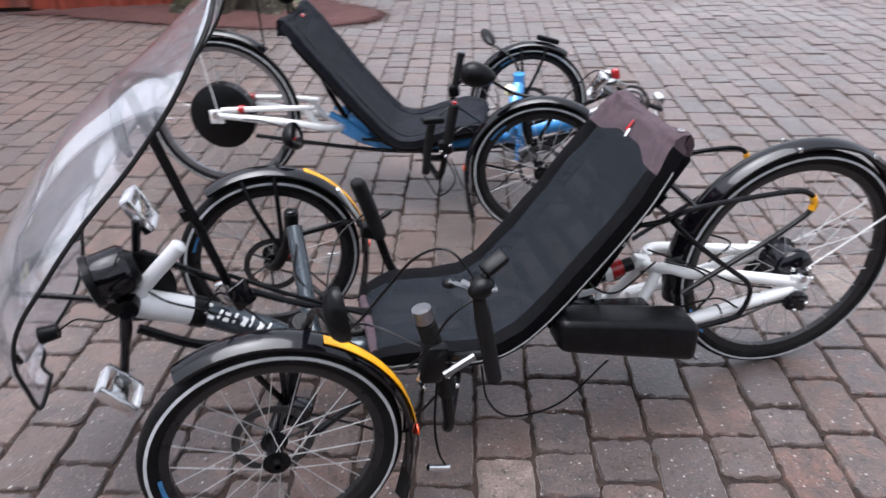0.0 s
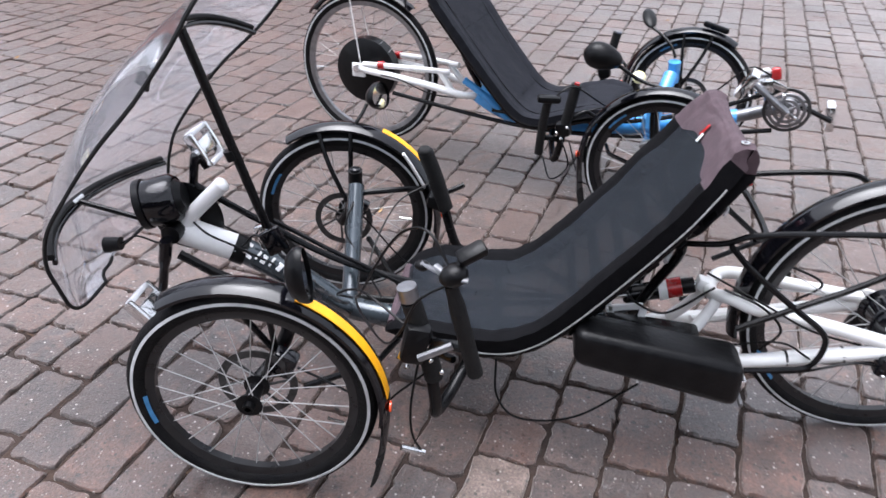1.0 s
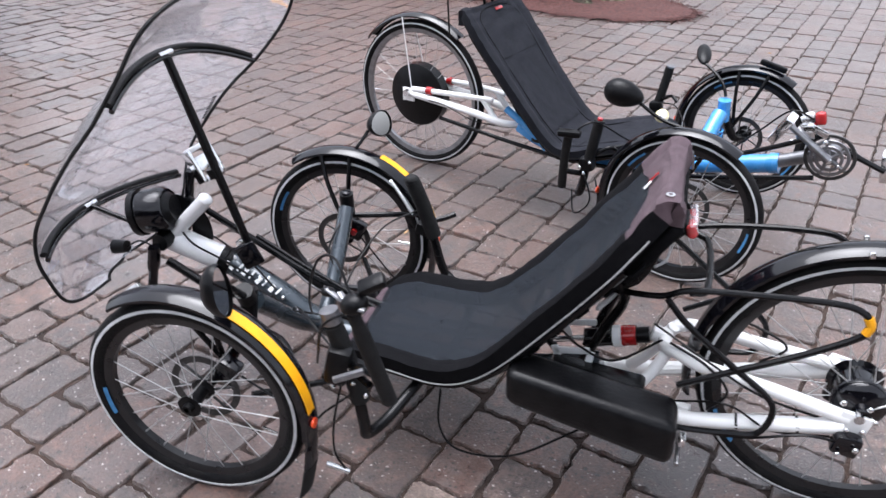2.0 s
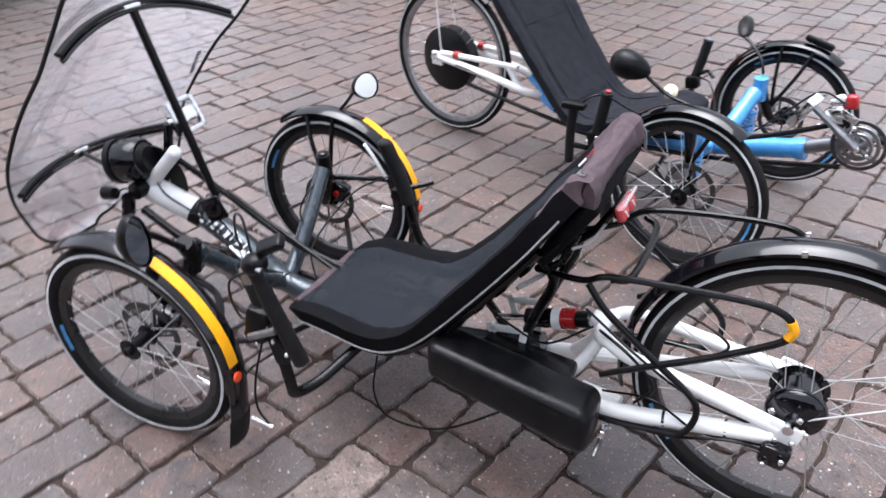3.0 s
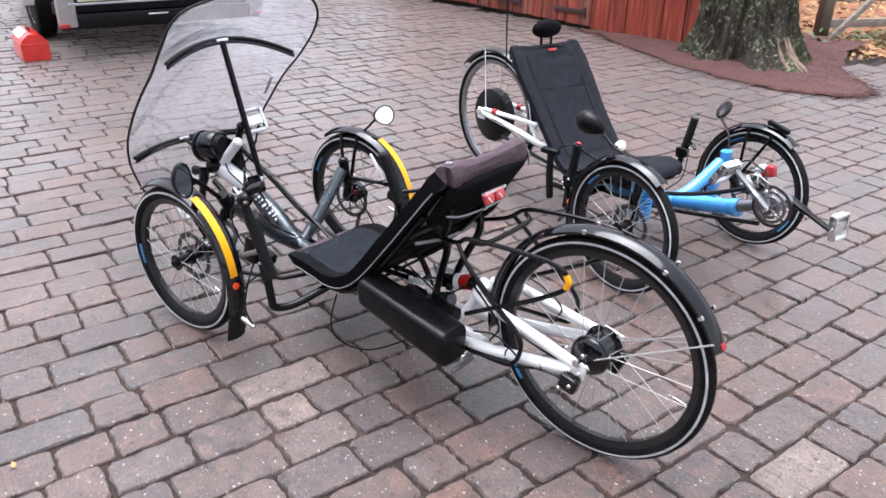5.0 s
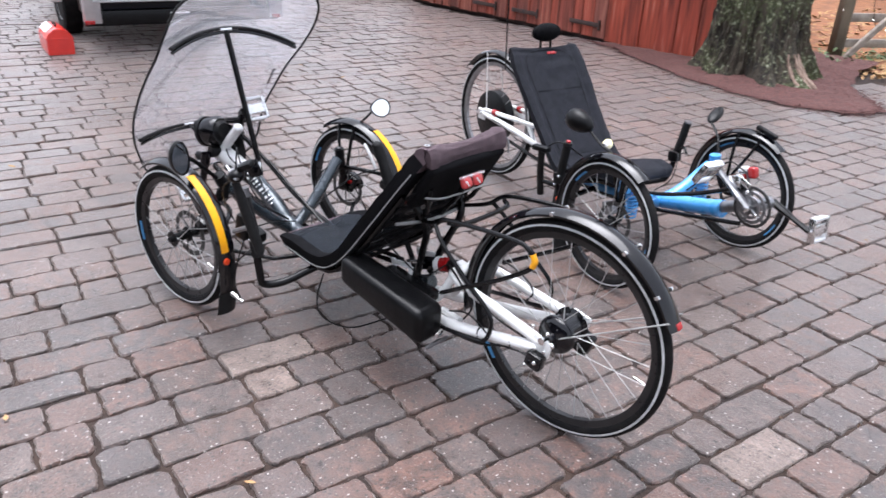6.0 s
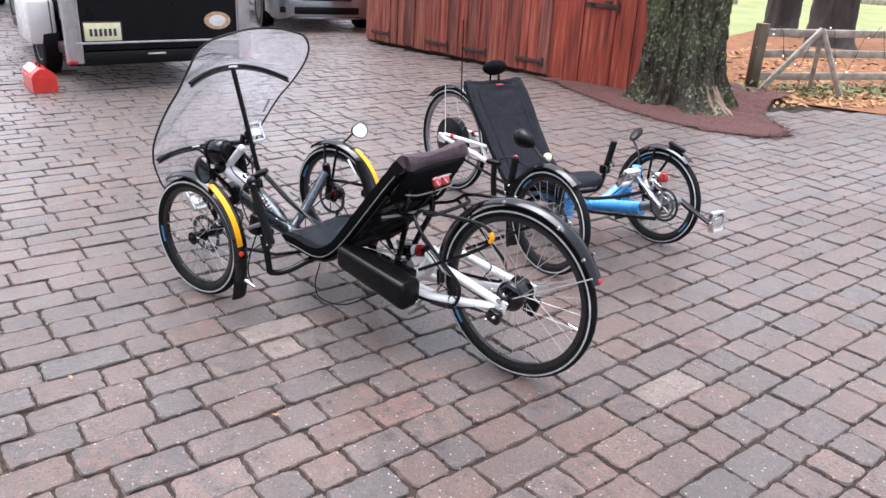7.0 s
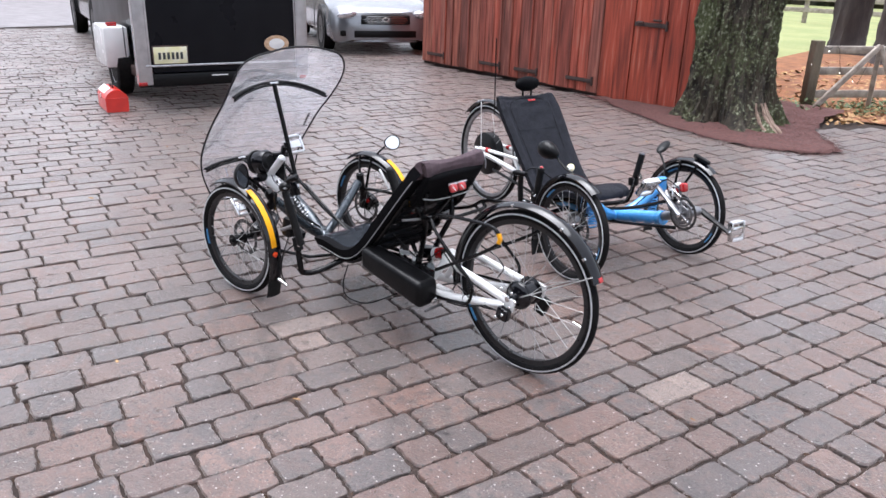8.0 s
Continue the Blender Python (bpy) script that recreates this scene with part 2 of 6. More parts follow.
def rod(points, r, seg=10, smooth_steps=0, **more):
    return tube(bmesh.new(), curve(points, smooth_steps) if smooth_steps else points, r, seg, **more)


def box(bm, size, at=None, bevel=0.0, steps=2):
    """A box with rounded edges, centred, moved by the pose at."""
    made = bmesh.ops.create_cube(bm, size=1.0)["verts"]
    bmesh.ops.scale(bm, vec=size, verts=made)
    if bevel:
        edges = list({e for v in made for e in v.link_edges})
        res = bmesh.ops.bevel(bm, geom=edges, offset=bevel, segments=steps, profile=0.5, affect="EDGES")
        made = list({v for f in res["faces"] for v in f.verts} | {v for v in made if v.is_valid})
    if at is not None:
        bmesh.ops.transform(bm, matrix=at, verts=made)
    return bm


def boxed(size, at=None, bevel=0.0, steps=2):
    return box(bmesh.new(), size, at, bevel, steps)


def lathe(bm, profile, seg=48, a0=0.0, a1=360.0, closed_profile=False):
    """Turns a profile of (radius, y) round the y axis; angles from +x up to +z."""
    full = abs(a1 - a0) >= 359.9
    m = seg if full else seg + 1
    rings = [[bm.verts.new((r * math.cos(a), y, r * math.sin(a))) for r, y in profile] for a in (radians(a0 + (a1 - a0) * i / seg) for i in range(m))]
    k = len(profile)
    for i in range(seg):
        a, b = rings[i], rings[(i + 1) % m]
        for j in range(k if closed_profile else k - 1):
            bm.faces.new((a[j], b[j], b[(j + 1) % k], a[(j + 1) % k]))
    if not full and closed_profile:
        bm.faces.new(rings[0][::-1])
        bm.faces.new(rings[-1])
    bmesh.ops.recalc_face_normals(bm, faces=bm.faces)
    return bm


def turned(profile, seg=48, **more):
    return lathe(bmesh.new(), profile, seg, **more)


def ball(size, at=None, seg=16):
    bm = bmesh.new()
    bmesh.ops.create_uvsphere(bm, u_segments=seg, v_segments=seg // 2 + 2, radius=0.5)
    bmesh.ops.scale(bm, vec=size, verts=bm.verts)
    if at is not None:
        bmesh.ops.transform(bm, matrix=at, verts=bm.verts)
    return bm


def between(a, b):
    """A pose whose z axis runs from a to b, at their middle."""
    a, b = Vector(a), Vector(b)
    return Matrix.Translation((a + b) / 2) @ (b - a).to_track_quat("Z", "Y").to_matrix().to_4x4()


# ---- wheels and mudguards ----
def wheel(root, centre, radius, tyre_w, spokes, hub_r, hub_w, name, rim_mat, marks, disc=0.0, disc_y=0.0, turn=0.0, steer=0.0):
    """A spoked wheel: rim, tyre with its reflective stripes, hub, brake disc and every spoke."""
    rt = tyre_w * 0.5
    ri = radius - tyre_w
    rim = part(name, turned([(ri - 0.014, -0.008), (ri - 0.004, -0.011), (ri + 0.006, -0.012), (ri + 0.006, 0.012), (ri - 0.004, 0.011), (ri - 0.014, 0.008)], 64, closed_profile=True), rim_mat, root, at=pose(*centre, 0, turn, steer))
    prof = [(ri + rt + rt * 1.04 * math.cos(a), rt * math.sin(a)) for a in (radians(-150 + 300 * k / 14) for k in range(15))]
    part("tyre", turned(prof, 72, closed_profile=True), M["tyre"], rim)
    for s in (-1, 1):
        part("reflective_stripe", turned([(ri + rt + rt * q * math.cos(radians(a)), s * rt * q * math.sin(radians(a))) for q, a in ((1.065, 68), (1.065, 76), (1.065, 84), (0.98, 84), (0.98, 68))], 72, closed_profile=True), M["stripe"], rim)
    for a in marks:
        for s in (-1, 1):
            part("tyre_marking", turned([(ri + 0.001, s * rt * 0.74), (ri + 0.008, s * rt * 0.925), (ri + 0.008, s * rt * 0.88), (ri + 0.001, s * rt * 0.7)], 10, a0=a, a1=a + 19, closed_profile=True), M["blue_mark"], rim, "faded blue marking")
    part("hub", turned([(0.006, -hub_w / 2 - 0.012), (0.010, -hub_w / 2 - 0.012), (0.012, -hub_w / 2), (hub_r, -hub_w / 2), (hub_r, -hub_w / 2 + 0.004), (hub_r * 0.6, -hub_w / 2 + 0.008),
                        (hub_r * 0.6, hub_w / 2 - 0.008), (hub_r, hub_w / 2 - 0.004), (hub_r, hub_w / 2), (0.012, hub_w / 2), (0.010, hub_w / 2 + 0.012), (0.006, hub_w / 2 + 0.012)], 24), M["black"], rim)
    if disc:
        bm = turned([(disc - 0.016, -0.001), (disc, -0.001), (disc, 0.001), (disc - 0.016, 0.001)], 48, closed_profile=True)
        part("brake_disc", bm, M["disc"], rim, at=pose(0, disc_y, 0))
        for k in range(6):
            a = k * math.pi / 3
            part("disc_arm", rod([(0.016 * math.cos(a), disc_y, 0.016 * math.sin(a)), ((disc - 0.01) * math.cos(a + 0.5), disc_y, (disc - 0.01) * math.sin(a + 0.5))], 0.003, 6), M["disc"], rim)
    shared = []
    for s in (-1, 1):
        for lean in (-1, 1):
            a = lean * 0.62
            bm = rod([(hub_r * 0.9 * math.cos(a), s * hub_w * 0.48, hub_r * 0.9 * math.sin(a)), (ri - 0.012, s * 0.003, 0)], 0.0012, 5)
            first = part("spoke", bm, M["steel"], rim)
            shared.append(first)
    for k in range(spokes):
        first = shared[k % 4]
        m = pose(0, 0, 0, 0, -360.0 * k / spokes, 0)
        if k < 4:
            first.matrix_basis = m
        else:
            o = new("spoke", first.data)
            o.parent = rim
            o.matrix_basis = m
    part("valve", rod([(ri - 0.018, 0, 0), (ri - 0.052, 0, 0)], 0.003, 8), M["chrome"], rim)
    return rim


def mudguard(root, centre, radius, width, a0, a1, name="mudguard", mat=None, crown=0.012, label="", steer=0.0):
    """A curved strip round part of the wheel, arched across, with rolled edges and thickness."""
    n = 8
    out = [(radius + crown * (1 - (2 * k / n - 1) ** 2), width * (k / n - 0.5)) for k in range(n + 1)]
    inner = [(r - 0.0025, y * 0.96) for r, y in out[::-1]]
    edge0, edge1 = (radius - 0.006, -width / 2), (radius - 0.006, width / 2)
    return part(name, turned([edge0] + out + [edge1] + inner, 56, a0=a0, a1=a1, closed_profile=True), mat or M["black_gloss"], root, label, at=pose(*centre, 0, 0, steer))


def mud_flap(guard):
    """The straight lower end of a front mudguard, with its wider rubber flap."""
    for name, z0, z1, half, mat in (("guard_end", 0.0, -0.125, 0.030, M["black_gloss"]), ("flap", -0.115, -0.196, 0.034, M["rubber"])):
        bm = bmesh.new()
        rows = []
        for k in range(9):
            z = z0 + (z1 - z0) * k / 8
            x = 0.2655 - 0.10 * z * z * 6.5 + 0.02 * z
            ring = [(x + 0.010 * (1 - u * u) - 0.005, half * u) for u in (-1, -0.6, -0.2, 0.2, 0.6, 1)]
            back = [(px - 0.0035, y * 0.95) for px, y in ring[::-1]]
            rows.append([bm.verts.new((px, y, z - (0.002 if name == "flap" else 0))) for px, y in ring + back])
        for a, b in zip(rows, rows[1:]):
            for j in range(12):
                bm.faces.new((a[j], a[(j + 1) % 12], b[(j + 1) % 12], b[j]))
        bm.faces.new(rows[0][::-1])
        bm.faces.new(rows[-1])
        bmesh.ops.recalc_face_normals(bm, faces=bm.faces)
        part(name, bm, mat, guard)


def arc_strip(root, centre, radius, y0, y1, a0, a1, mat, name, label="", thick=0.002):
    n = 4
    ys = [y0 + (y1 - y0) * k / n for k in range(n + 1)]
    prof = [(radius + thick, y) for y in ys] + [(radius, y) for y in ys[::-1]]
    return part(name, turned(prof, 30, a0=a0, a1=a1, closed_profile=True), mat, root, label, at=pose(*centre))


def seat(root, profile, widths, thick, body_mat, top_mat, rim_mat, split, name="seat", dish=0.018, wedge=0, border_mat=None):
    """A sling seat lofted along a side profile: cover, head part, piping along both edges, and the rails under it."""
    line = curve([(x, 0, z) for x, z in profile], 6)
    wide = [v.x for v in curve([(w, 0, 0) for w in widths], 6)]
    n, cols, edge = len(line), 24, 3
    cut, border_mat = int(n * split), border_mat or M["cloth"]
    top, low = [], []
    for i in range(n):
        row_t, row_l = [], []
        for k in range(cols + 1):
            u = 2 * k / cols - 1
            arch = min(1, max(0, (abs(u) - 0.25) / 0.45))
            at = max(0, i - wedge * arch * arch * (3 - 2 * arch) * (i / cut if i < cut else (n - 1 - i) / (n - 1 - cut)))
            q = min(int(at), n - 2)
            c, w = line[q].lerp(line[q + 1], at - q), wide[q] + (wide[q + 1] - wide[q]) * (at - q)
            t = (line[min(q + 2, n - 1)] - line[max(q - 1, 0)]).normalized()
            nrm = Vector((-t.z, 0, t.x))
            lift = dish * (abs(u) ** 3) - 0.010 * max(0, abs(u) - 0.88) / 0.12 - 0.004 * math.exp(-((abs(u) - 0.75) / 0.05) ** 2)
            lift += 0.0045 * noise.noise((u * 2.2, i * 0.33, wide[0] * 50)) + 0.0020 * noise.noise((u * 6, i * 0.9, 4))
            row_t.append(c + Vector((0, w * u, 0)) + nrm * lift)
            row_l.append(c + Vector((0, w * u * 0.97, 0)) - nrm * thick)
        top.append(row_t)
        low.append(row_l)

    def shell(i0, i1, grow=0.0, k0=0, k1=cols):
        bm = bmesh.new()
        a = [[bm.verts.new(v) for v in top[i][k0:k1 + 1]] for i in range(i0, i1 + 1)]
        b = [[bm.verts.new(v) for v in low[i][k0:k1 + 1]] for i in range(i0, i1 + 1)]
        cnt = k1 - k0
        for i in range(i1 - i0):
            for k in range(cnt):
                bm.faces.new((a[i][k], a[i + 1][k], a[i + 1][k + 1], a[i][k + 1]))
                bm.faces.new((b[i][k], b[i][k + 1], b[i + 1][k + 1], b[i + 1][k]))
            bm.faces.new((a[i][0], b[i][0], b[i + 1][0], a[i + 1][0]))
            bm.faces.new((a[i][cnt], a[i + 1][cnt], b[i + 1][cnt], b[i][cnt]))
        for i in (0, -1):
            for k in range(cnt):
                f = (a[i][k], a[i][k + 1], b[i][k + 1], b[i][k])
                bm.faces.new(f if i == 0 else f[::-1])
        if grow:
            for v in bm.verts:
                v.co += v.normal * grow
        bmesh.ops.recalc_face_normals(bm, faces=bm.faces)
        return bm

    cover = part(name, shell(0, cut, 0, edge, cols - edge), body_mat, root)
    head = part("head_panel", shell(cut, n - 1), top_mat, root)
    head.data.materials.append(border_mat)
    roll = top[int(n * 0.80)][0]
    for f in head.data.polygons:
        if f.center.x < roll.x and (f.normal.z < 0.25 or abs(f.normal.y) > 0.7):
            f.material_index = 1
    for k0, k1 in ((0, edge), (cols - edge, cols)):
        part("side_border", shell(0, cut, 0, k0, k1), border_mat, cover)
    for s in (0, cols):
        line_pts = [low[i][s] + (top[i][s] - low[i][s]) * 0.18 + Vector((0, (0.003 if s else -0.003), 0)) for i in range(3, cut + 3)]
        part("piping", rod(line_pts, 0.0017, 6), rim_mat, cover)
        part("seat_rail", rod([low[i][s] + Vector((0, -0.025 if s else 0.025, -0.012)) for i in range(4, cut, 4)], 0.011, 8), M["black_tube"], cover)
    return cover, head, top, low


def cage_pedal(root, x, y, z, s, tip):
    """A silver cage pedal on a crank's end: body, spindle, and the four bars of its cage."""
    c, d = math.cos(radians(tip)), math.sin(radians(tip))
    body = part("pedal", boxed((0.040, 0.078, 0.018), pose(x, y + s * 0.140, z, 0, tip, 0), 0.005), M["chrome"], root, "silver cage pedal")
    part("spindle", rod([(x, y + s * 0.078, z), (x, y + s * 0.186, z)], 0.008, 10), M["chrome"], body)
    for dy in (0.100, 0.180):
        part("cage_side", boxed((0.088, 0.013, 0.026), pose(x, y + s * dy, z, 0, tip, 0), 0.004), M["chrome"], body)
    for dx in (-0.040, 0.040):
        part("cage_bar", boxed((0.013, 0.068, 0.026), pose(x + dx * c, y + s * 0.140, z - dx * d, 0, tip, 0), 0.004), M["paper_white"], body, "pale pedal reflector")


# ---- first tricycle: slate frame with a windscreen ----
ta = thing("recumbent_tricycle", "slate-grey recumbent tricycle with clear windscreen, standing on brick paving", "tricycle", "parked recumbent tricycles")
FRONT_Y, FRONT_Z, FRONT_R = 0.39, 0.245, 0.245
REAR, REAR_R = (1.302, -0.035, 0.305), 0.305
for s, turn in ((-1, 20), (1, 5)):
    hub = (0.008, -0.394 if s < 0 else 0.378, FRONT_Z)
    w = wheel(ta, hub, FRONT_R, 0.041, 24, 0.026, 0.060, "front_wheel", M["rim"], (150,) if s > 0 else (200,), disc=0.08, disc_y=-s * 0.038, turn=turn, steer=4.5)
    g = mudguard(ta, hub, 0.259, 0.062, -8, 124, "front_mudguard", steer=2.5)
    off = s * 0.010
    arc_strip(g, (0, 0, 0), 0.2695, off - 0.0125, off + 0.0125, 7, 66, M["yellow"], "reflex_tape", "bright yellow reflective tape")
    part("round_reflector", turned([(0.0005, 0), (0.011, 0), (0.011, 0.004), (0.0005, 0.005)], 20), M["orange"], g, "orange-red round reflector", at=pose(0.2705, off, 0.004, 0, 0, -90))
    mud_flap(g)
    for e in ((-0.055, 0.255), (0.03, 0.262)):
        part("stay", rod([(e[0], -s * 0.025, e[1] - 0.008), (e[0] * 0.7 + 0.01, -s * 0.05, 0.17), (0.03, -s * 0.075, 0.05)], 0.0065, 8, 5), M["black_tube"], g)

# rear wheel, guard and rack
rw = wheel(ta, REAR, REAR_R, 0.037, 28, 0.034, 0.075, "rear_wheel", M["rim"], (213,), disc=0.0, turn=11)
part("gear_hub", turned([(0.008, -0.080), (0.014, -0.080), (0.016, -0.058), (0.036, -0.052), (0.048, -0.046), (0.053, -0.036), (0.053, -0.028), (0.042, -0.022), (0.042, 0.028), (0.053, 0.034), (0.036, 0.05), (0.012, 0.07)], 32), M["black_gloss"], rw, "black internal gear hub")
rg = mudguard(ta, REAR, 0.322, 0.060, 24, 192, "rear_mudguard")
part("tail_reflector", boxed((0.006, 0.022, 0.018), pose(0.299, 0, 0.143, 0, -26, 0), 0.002), M["red"], rg, "small red reflector")
for s in (-1, 1):
    part("stay", rod([(0.012, s * 0.055, 0.0), (0.288, s * 0.034, 0.158)], 0.0022, 6), M["steel"], rg)
    for a in (62, 100, 40):
        part("stay_clip", boxed((0.012, 0.008, 0.010), pose(0.325 * math.cos(radians(a)), s * 0.033, 0.325 * math.sin(radians(a)), 0, -a, 0), 0.002), M["chrome"], rg)

rack = part("rear_rack", rod([(0.955, -0.125, 0.525), (0.985, -0.09, 0.520), (0.985, 0.09, 0.520), (0.955, 0.125, 0.525)], 0.007, 8, 4), M["black_tube"], ta)
for s in (-1, 1):
    y = s * 0.14
    part("upper_loop", rod([(0.80, y * 0.55, 0.475), (0.90, y * 0.8, 0.500), (0.955, y * 0.95, 0.535), (1.08, y, 0.552), (1.20, y, 0.558), (1.245, y, 0.545), (1.256, y, 0.520), (1.240, y, 0.492), (1.15, y, 0.430), (1.05, y, 0.372), (0.96, y, 0.318)], 0.0065, 8, 5), M["black_tube"], rack)
    part("lower_loop", rod([(0.915, y * 0.9, 0.505), (0.96, y, 0.462), (1.05, y, 0.388), (1.125, y, 0.330), (1.142, y, 0.290), (1.125, y, 0.238), (1.08, y, 0.224), (0.97, y, 0.212), (0.90, y * 0.8, 0.215)], 0.0065, 8, 5), M["black_tube"], rack)
    part("loop_reflector", rod([(1.250, y, 0.540), (1.258, y, 0.523), (1.253, y, 0.506)], 0.0085, 8, 4), M["yellow"], rack, "yellow reflector sleeve")

# swingarm and shock
arm = part("swingarm", rod([(1.275, -0.085, 0.300), (1.13, -0.082, 0.332), (1.00, -0.075, 0.352), (0.950, -0.060, 0.364), (0.925, -0.03, 0.350), (0.920, 0.0, 0.340), (0.925, 0.03, 0.346), (0.950, 0.060, 0.352), (1.00, 0.075, 0.345), (1.13, 0.082, 0.322), (1.275, 0.085, 0.300)], 0.0145, 12, 6), M["white"], ta, "white swingarm")
for s in (-1, 1):
    part("chain_stay", rod([(1.270, s * 0.088, 0.282), (1.127, s * 0.088, 0.250), (0.954, s * 0.085, 0.216), (0.78, s * 0.06, 0.20)], 0.0165, 12, 4), M["white"], arm)
    part("dropout", boxed((0.060, 0.010, 0.050), pose(1.283, s * 0.092, 0.295, 0, 12, 0), 0.004), M["white"], arm)
    part("brace", rod([(0.935, s * 0.035, 0.362), (0.90, s * 0.045, 0.285), (0.855, s * 0.055, 0.225)], 0.013, 10, 3), M["white"], arm)
    part("strut", rod([(0.905, s * 0.05, 0.225), (0.99, s * 0.07, 0.232)], 0.012, 8), M["white"], arm)
part("brake_caliper", boxed((0.050, 0.034, 0.046), pose(1.278, -0.105, 0.256, 0, 10, 0), 0.008), M["black_gloss"], arm)
part("axle_bolt", rod([(1.288, -0.105, 0.315), (1.288, -0.085, 0.315)], 0.010, 10), M["chrome"], arm)
part("derailleur", boxed((0.05, 0.03, 0.07), pose(1.30, 0.10, 0.23, 0, 20, 0), 0.008), M["black"], arm)
arm.matrix_basis = pose(0.006, -0.022, -0.010)
shock = part("shock_absorber", rod([(0.915, 0, 0.336), (0.690, 0, 0.272)], 0.007, 10), M["chrome"], ta)
part("shock_body", rod([(0.868, 0, 0.3227), (0.838, 0, 0.3141)], 0.023, 18), M["red"], shock, "red shock body")
part("shock_collar", rod([(0.838, 0, 0.3141), (0.820, 0, 0.309)], 0.0245, 18), M["white"], shock, "white collar")
part("air_can", rod([(0.895, 0, 0.3303), (0.869, 0, 0.323)], 0.018, 18), M["black"], shock)
part("reservoir", rod([(0.820, 0, 0.309), (0.760, 0, 0.292)], 0.021, 18), M["black_gloss"], shock)
part("shock_eye", boxed((0.030, 0.030, 0.030), pose(0.912, 0, 0.335, 0, 16, 0), 0.006), M["white"], shock)

# battery case
bm = boxed((0.342, 0.105, 0.100), None, 0.024, 4)
for v in bm.verts:
    u = v.co.x / 0.342 + 0.5
    v.co.z = v.co.z * (0.85 + 0.22 * u) + 0.288 - 0.064 * u
    v.co.y *= 0.9 + 0.12 * u
    v.co += Vector((0.800, -0.185, 0.010))
bat = part("battery_case", bm, M["black"], ta, "matt black battery case")
part("case_lock", boxed((0.014, 0.03, 0.02), pose(0.986, -0.172, 0.210, 0, 3, 0), 0.004), M["chrome"], bat)
part("case_mount", boxed((0.20, 0.06, 0.03), pose(0.80, -0.10, 0.27, 0, 5, 0), 0.008), M["black_tube"], bat)

part("end_rim", boxed((0.010, 0.092, 0.012), pose(0.982, -0.172, 0.180, 0, -8, 0), 0.004), M["rim_grey"], bat, "grey lower rim of the case end")
for x, y, z in ((1.255, -0.099, 0.345), (1.302, -0.099, 0.340), (1.318, -0.097, 0.310), (1.290, -0.130, 0.262), (1.262, -0.130, 0.245), (1.272, -0.104, 0.286), (1.300, -0.104, 0.288)):
    part("bolt", ball((0.012, 0.010, 0.012), pose(x, y, z), 8), M["chrome"], arm)
for pts in ([(1.275, -0.100, 0.250), (1.20, -0.115, 0.262), (1.10, -0.112, 0.225), (1.00, -0.10, 0.205)], [(0.93, -0.06, 0.385), (1.00, -0.095, 0.372), (1.05, -0.098, 0.318), (1.02, -0.092, 0.260)], [(1.02, 0.06, 0.40), (1.10, 0.05, 0.385), (1.16, 0.03, 0.36), (1.12, 0.05, 0.30)]):
    part("cable", rod(pts, 0.003, 6, 8), M["black"], arm)
for x in (1.08, 1.19):
    part("cable_tie", rod([(x - 0.002, -0.0865, 0.240 + (x - 1.08) * 0.2), (x + 0.003, -0.0865, 0.241 + (x - 1.08) * 0.2)], 0.0182, 10), M["black"], arm)
for s in (-1, 1):
    part("seat_bracket", boxed((0.075, 0.006, 0.016), pose(0.735, s * 0.055, 0.318, 0, -10, 0), 0.002), M["white"], arm)
    part("seat_bracket", boxed((0.016, 0.006, 0.075), pose(0.770, s * 0.055, 0.285, 0, 8, 0), 0.002), M["white"], arm)
    part("seat_bracket", boxed((0.016, 0.006, 0.050), pose(0.705, s * 0.055, 0.300, 0, -20, 0), 0.002), M["white"], arm)

# main frame
frame_a = part("main_frame", rod([(-0.150, 0, 0.333), (-0.02, 0, 0.268), (0.06, 0, 0.215), (0.13, 0, 0.185), (0.25, 0, 0.175), (0.50, 0, 0.175), (0.68, 0, 0.20), (0.80, 0, 0.24)], [0.031] * 2 * 6 + [0.028] * 2 * 6 + [0.024] * 3 * 6 + [0.022], 16, 6), M["slate"], ta, "slate-grey metallic frame tube")
part("boom", rod([(-0.285, -0.041, 0.403), (-0.278, -0.039, 0.399), (-0.262, -0.034, 0.391), (-0.145, 0, 0.330)], [0.024, 0.031, 0.0325, 0.0325], 18), M["white"], ta, "white telescopic boom")
part("boom_clamp", rod([(-0.165, -0.006, 0.341), (-0.138, 0.0, 0.327)], 0.0355, 18), M["black"], frame_a)
part("boom_stem", rod([(-0.268, -0.036, 0.392), (-0.245, -0.036, 0.430), (-0.160, -0.035, 0.515)], [0.020] * 8 + [0.0175] * 9, 12, 8), M["white"], ta, "white accessory stem")
part("stem_cap", ball((0.036, 0.036, 0.022), pose(-0.158, -0.035, 0.517, 0, 45, 0)), M["white"], ta)
for k, (w, h, up) in enumerate(((0.017, 0.006, 0.012), (0.017, 0.006, -0.010), (0.006, 0.017, 0.0), (0.012, 0.016, -0.002), (0.006, 0.018, 0.0), (0.013, 0.015, -0.002), (0.006, 0.022, 0.004), (0.012, 0.015, -0.002), (0.005, 0.016, 0.0))):
    u = 0.0 if k < 2 else 0.016 * (k - 1) + (0.004 if k == 2 else 0)
    part("lettering_bar", boxed((w * 1.1, 0.0015, h * 1.35), pose(-0.122 + u * 1.1, -0.0226, 0.3430 - 0.55 * u, -45, 0, 0) @ pose(0, 0, up * 1.3, 0, 27 + 4 * (k % 3), 0), 0.0005), M["white"], frame_a)
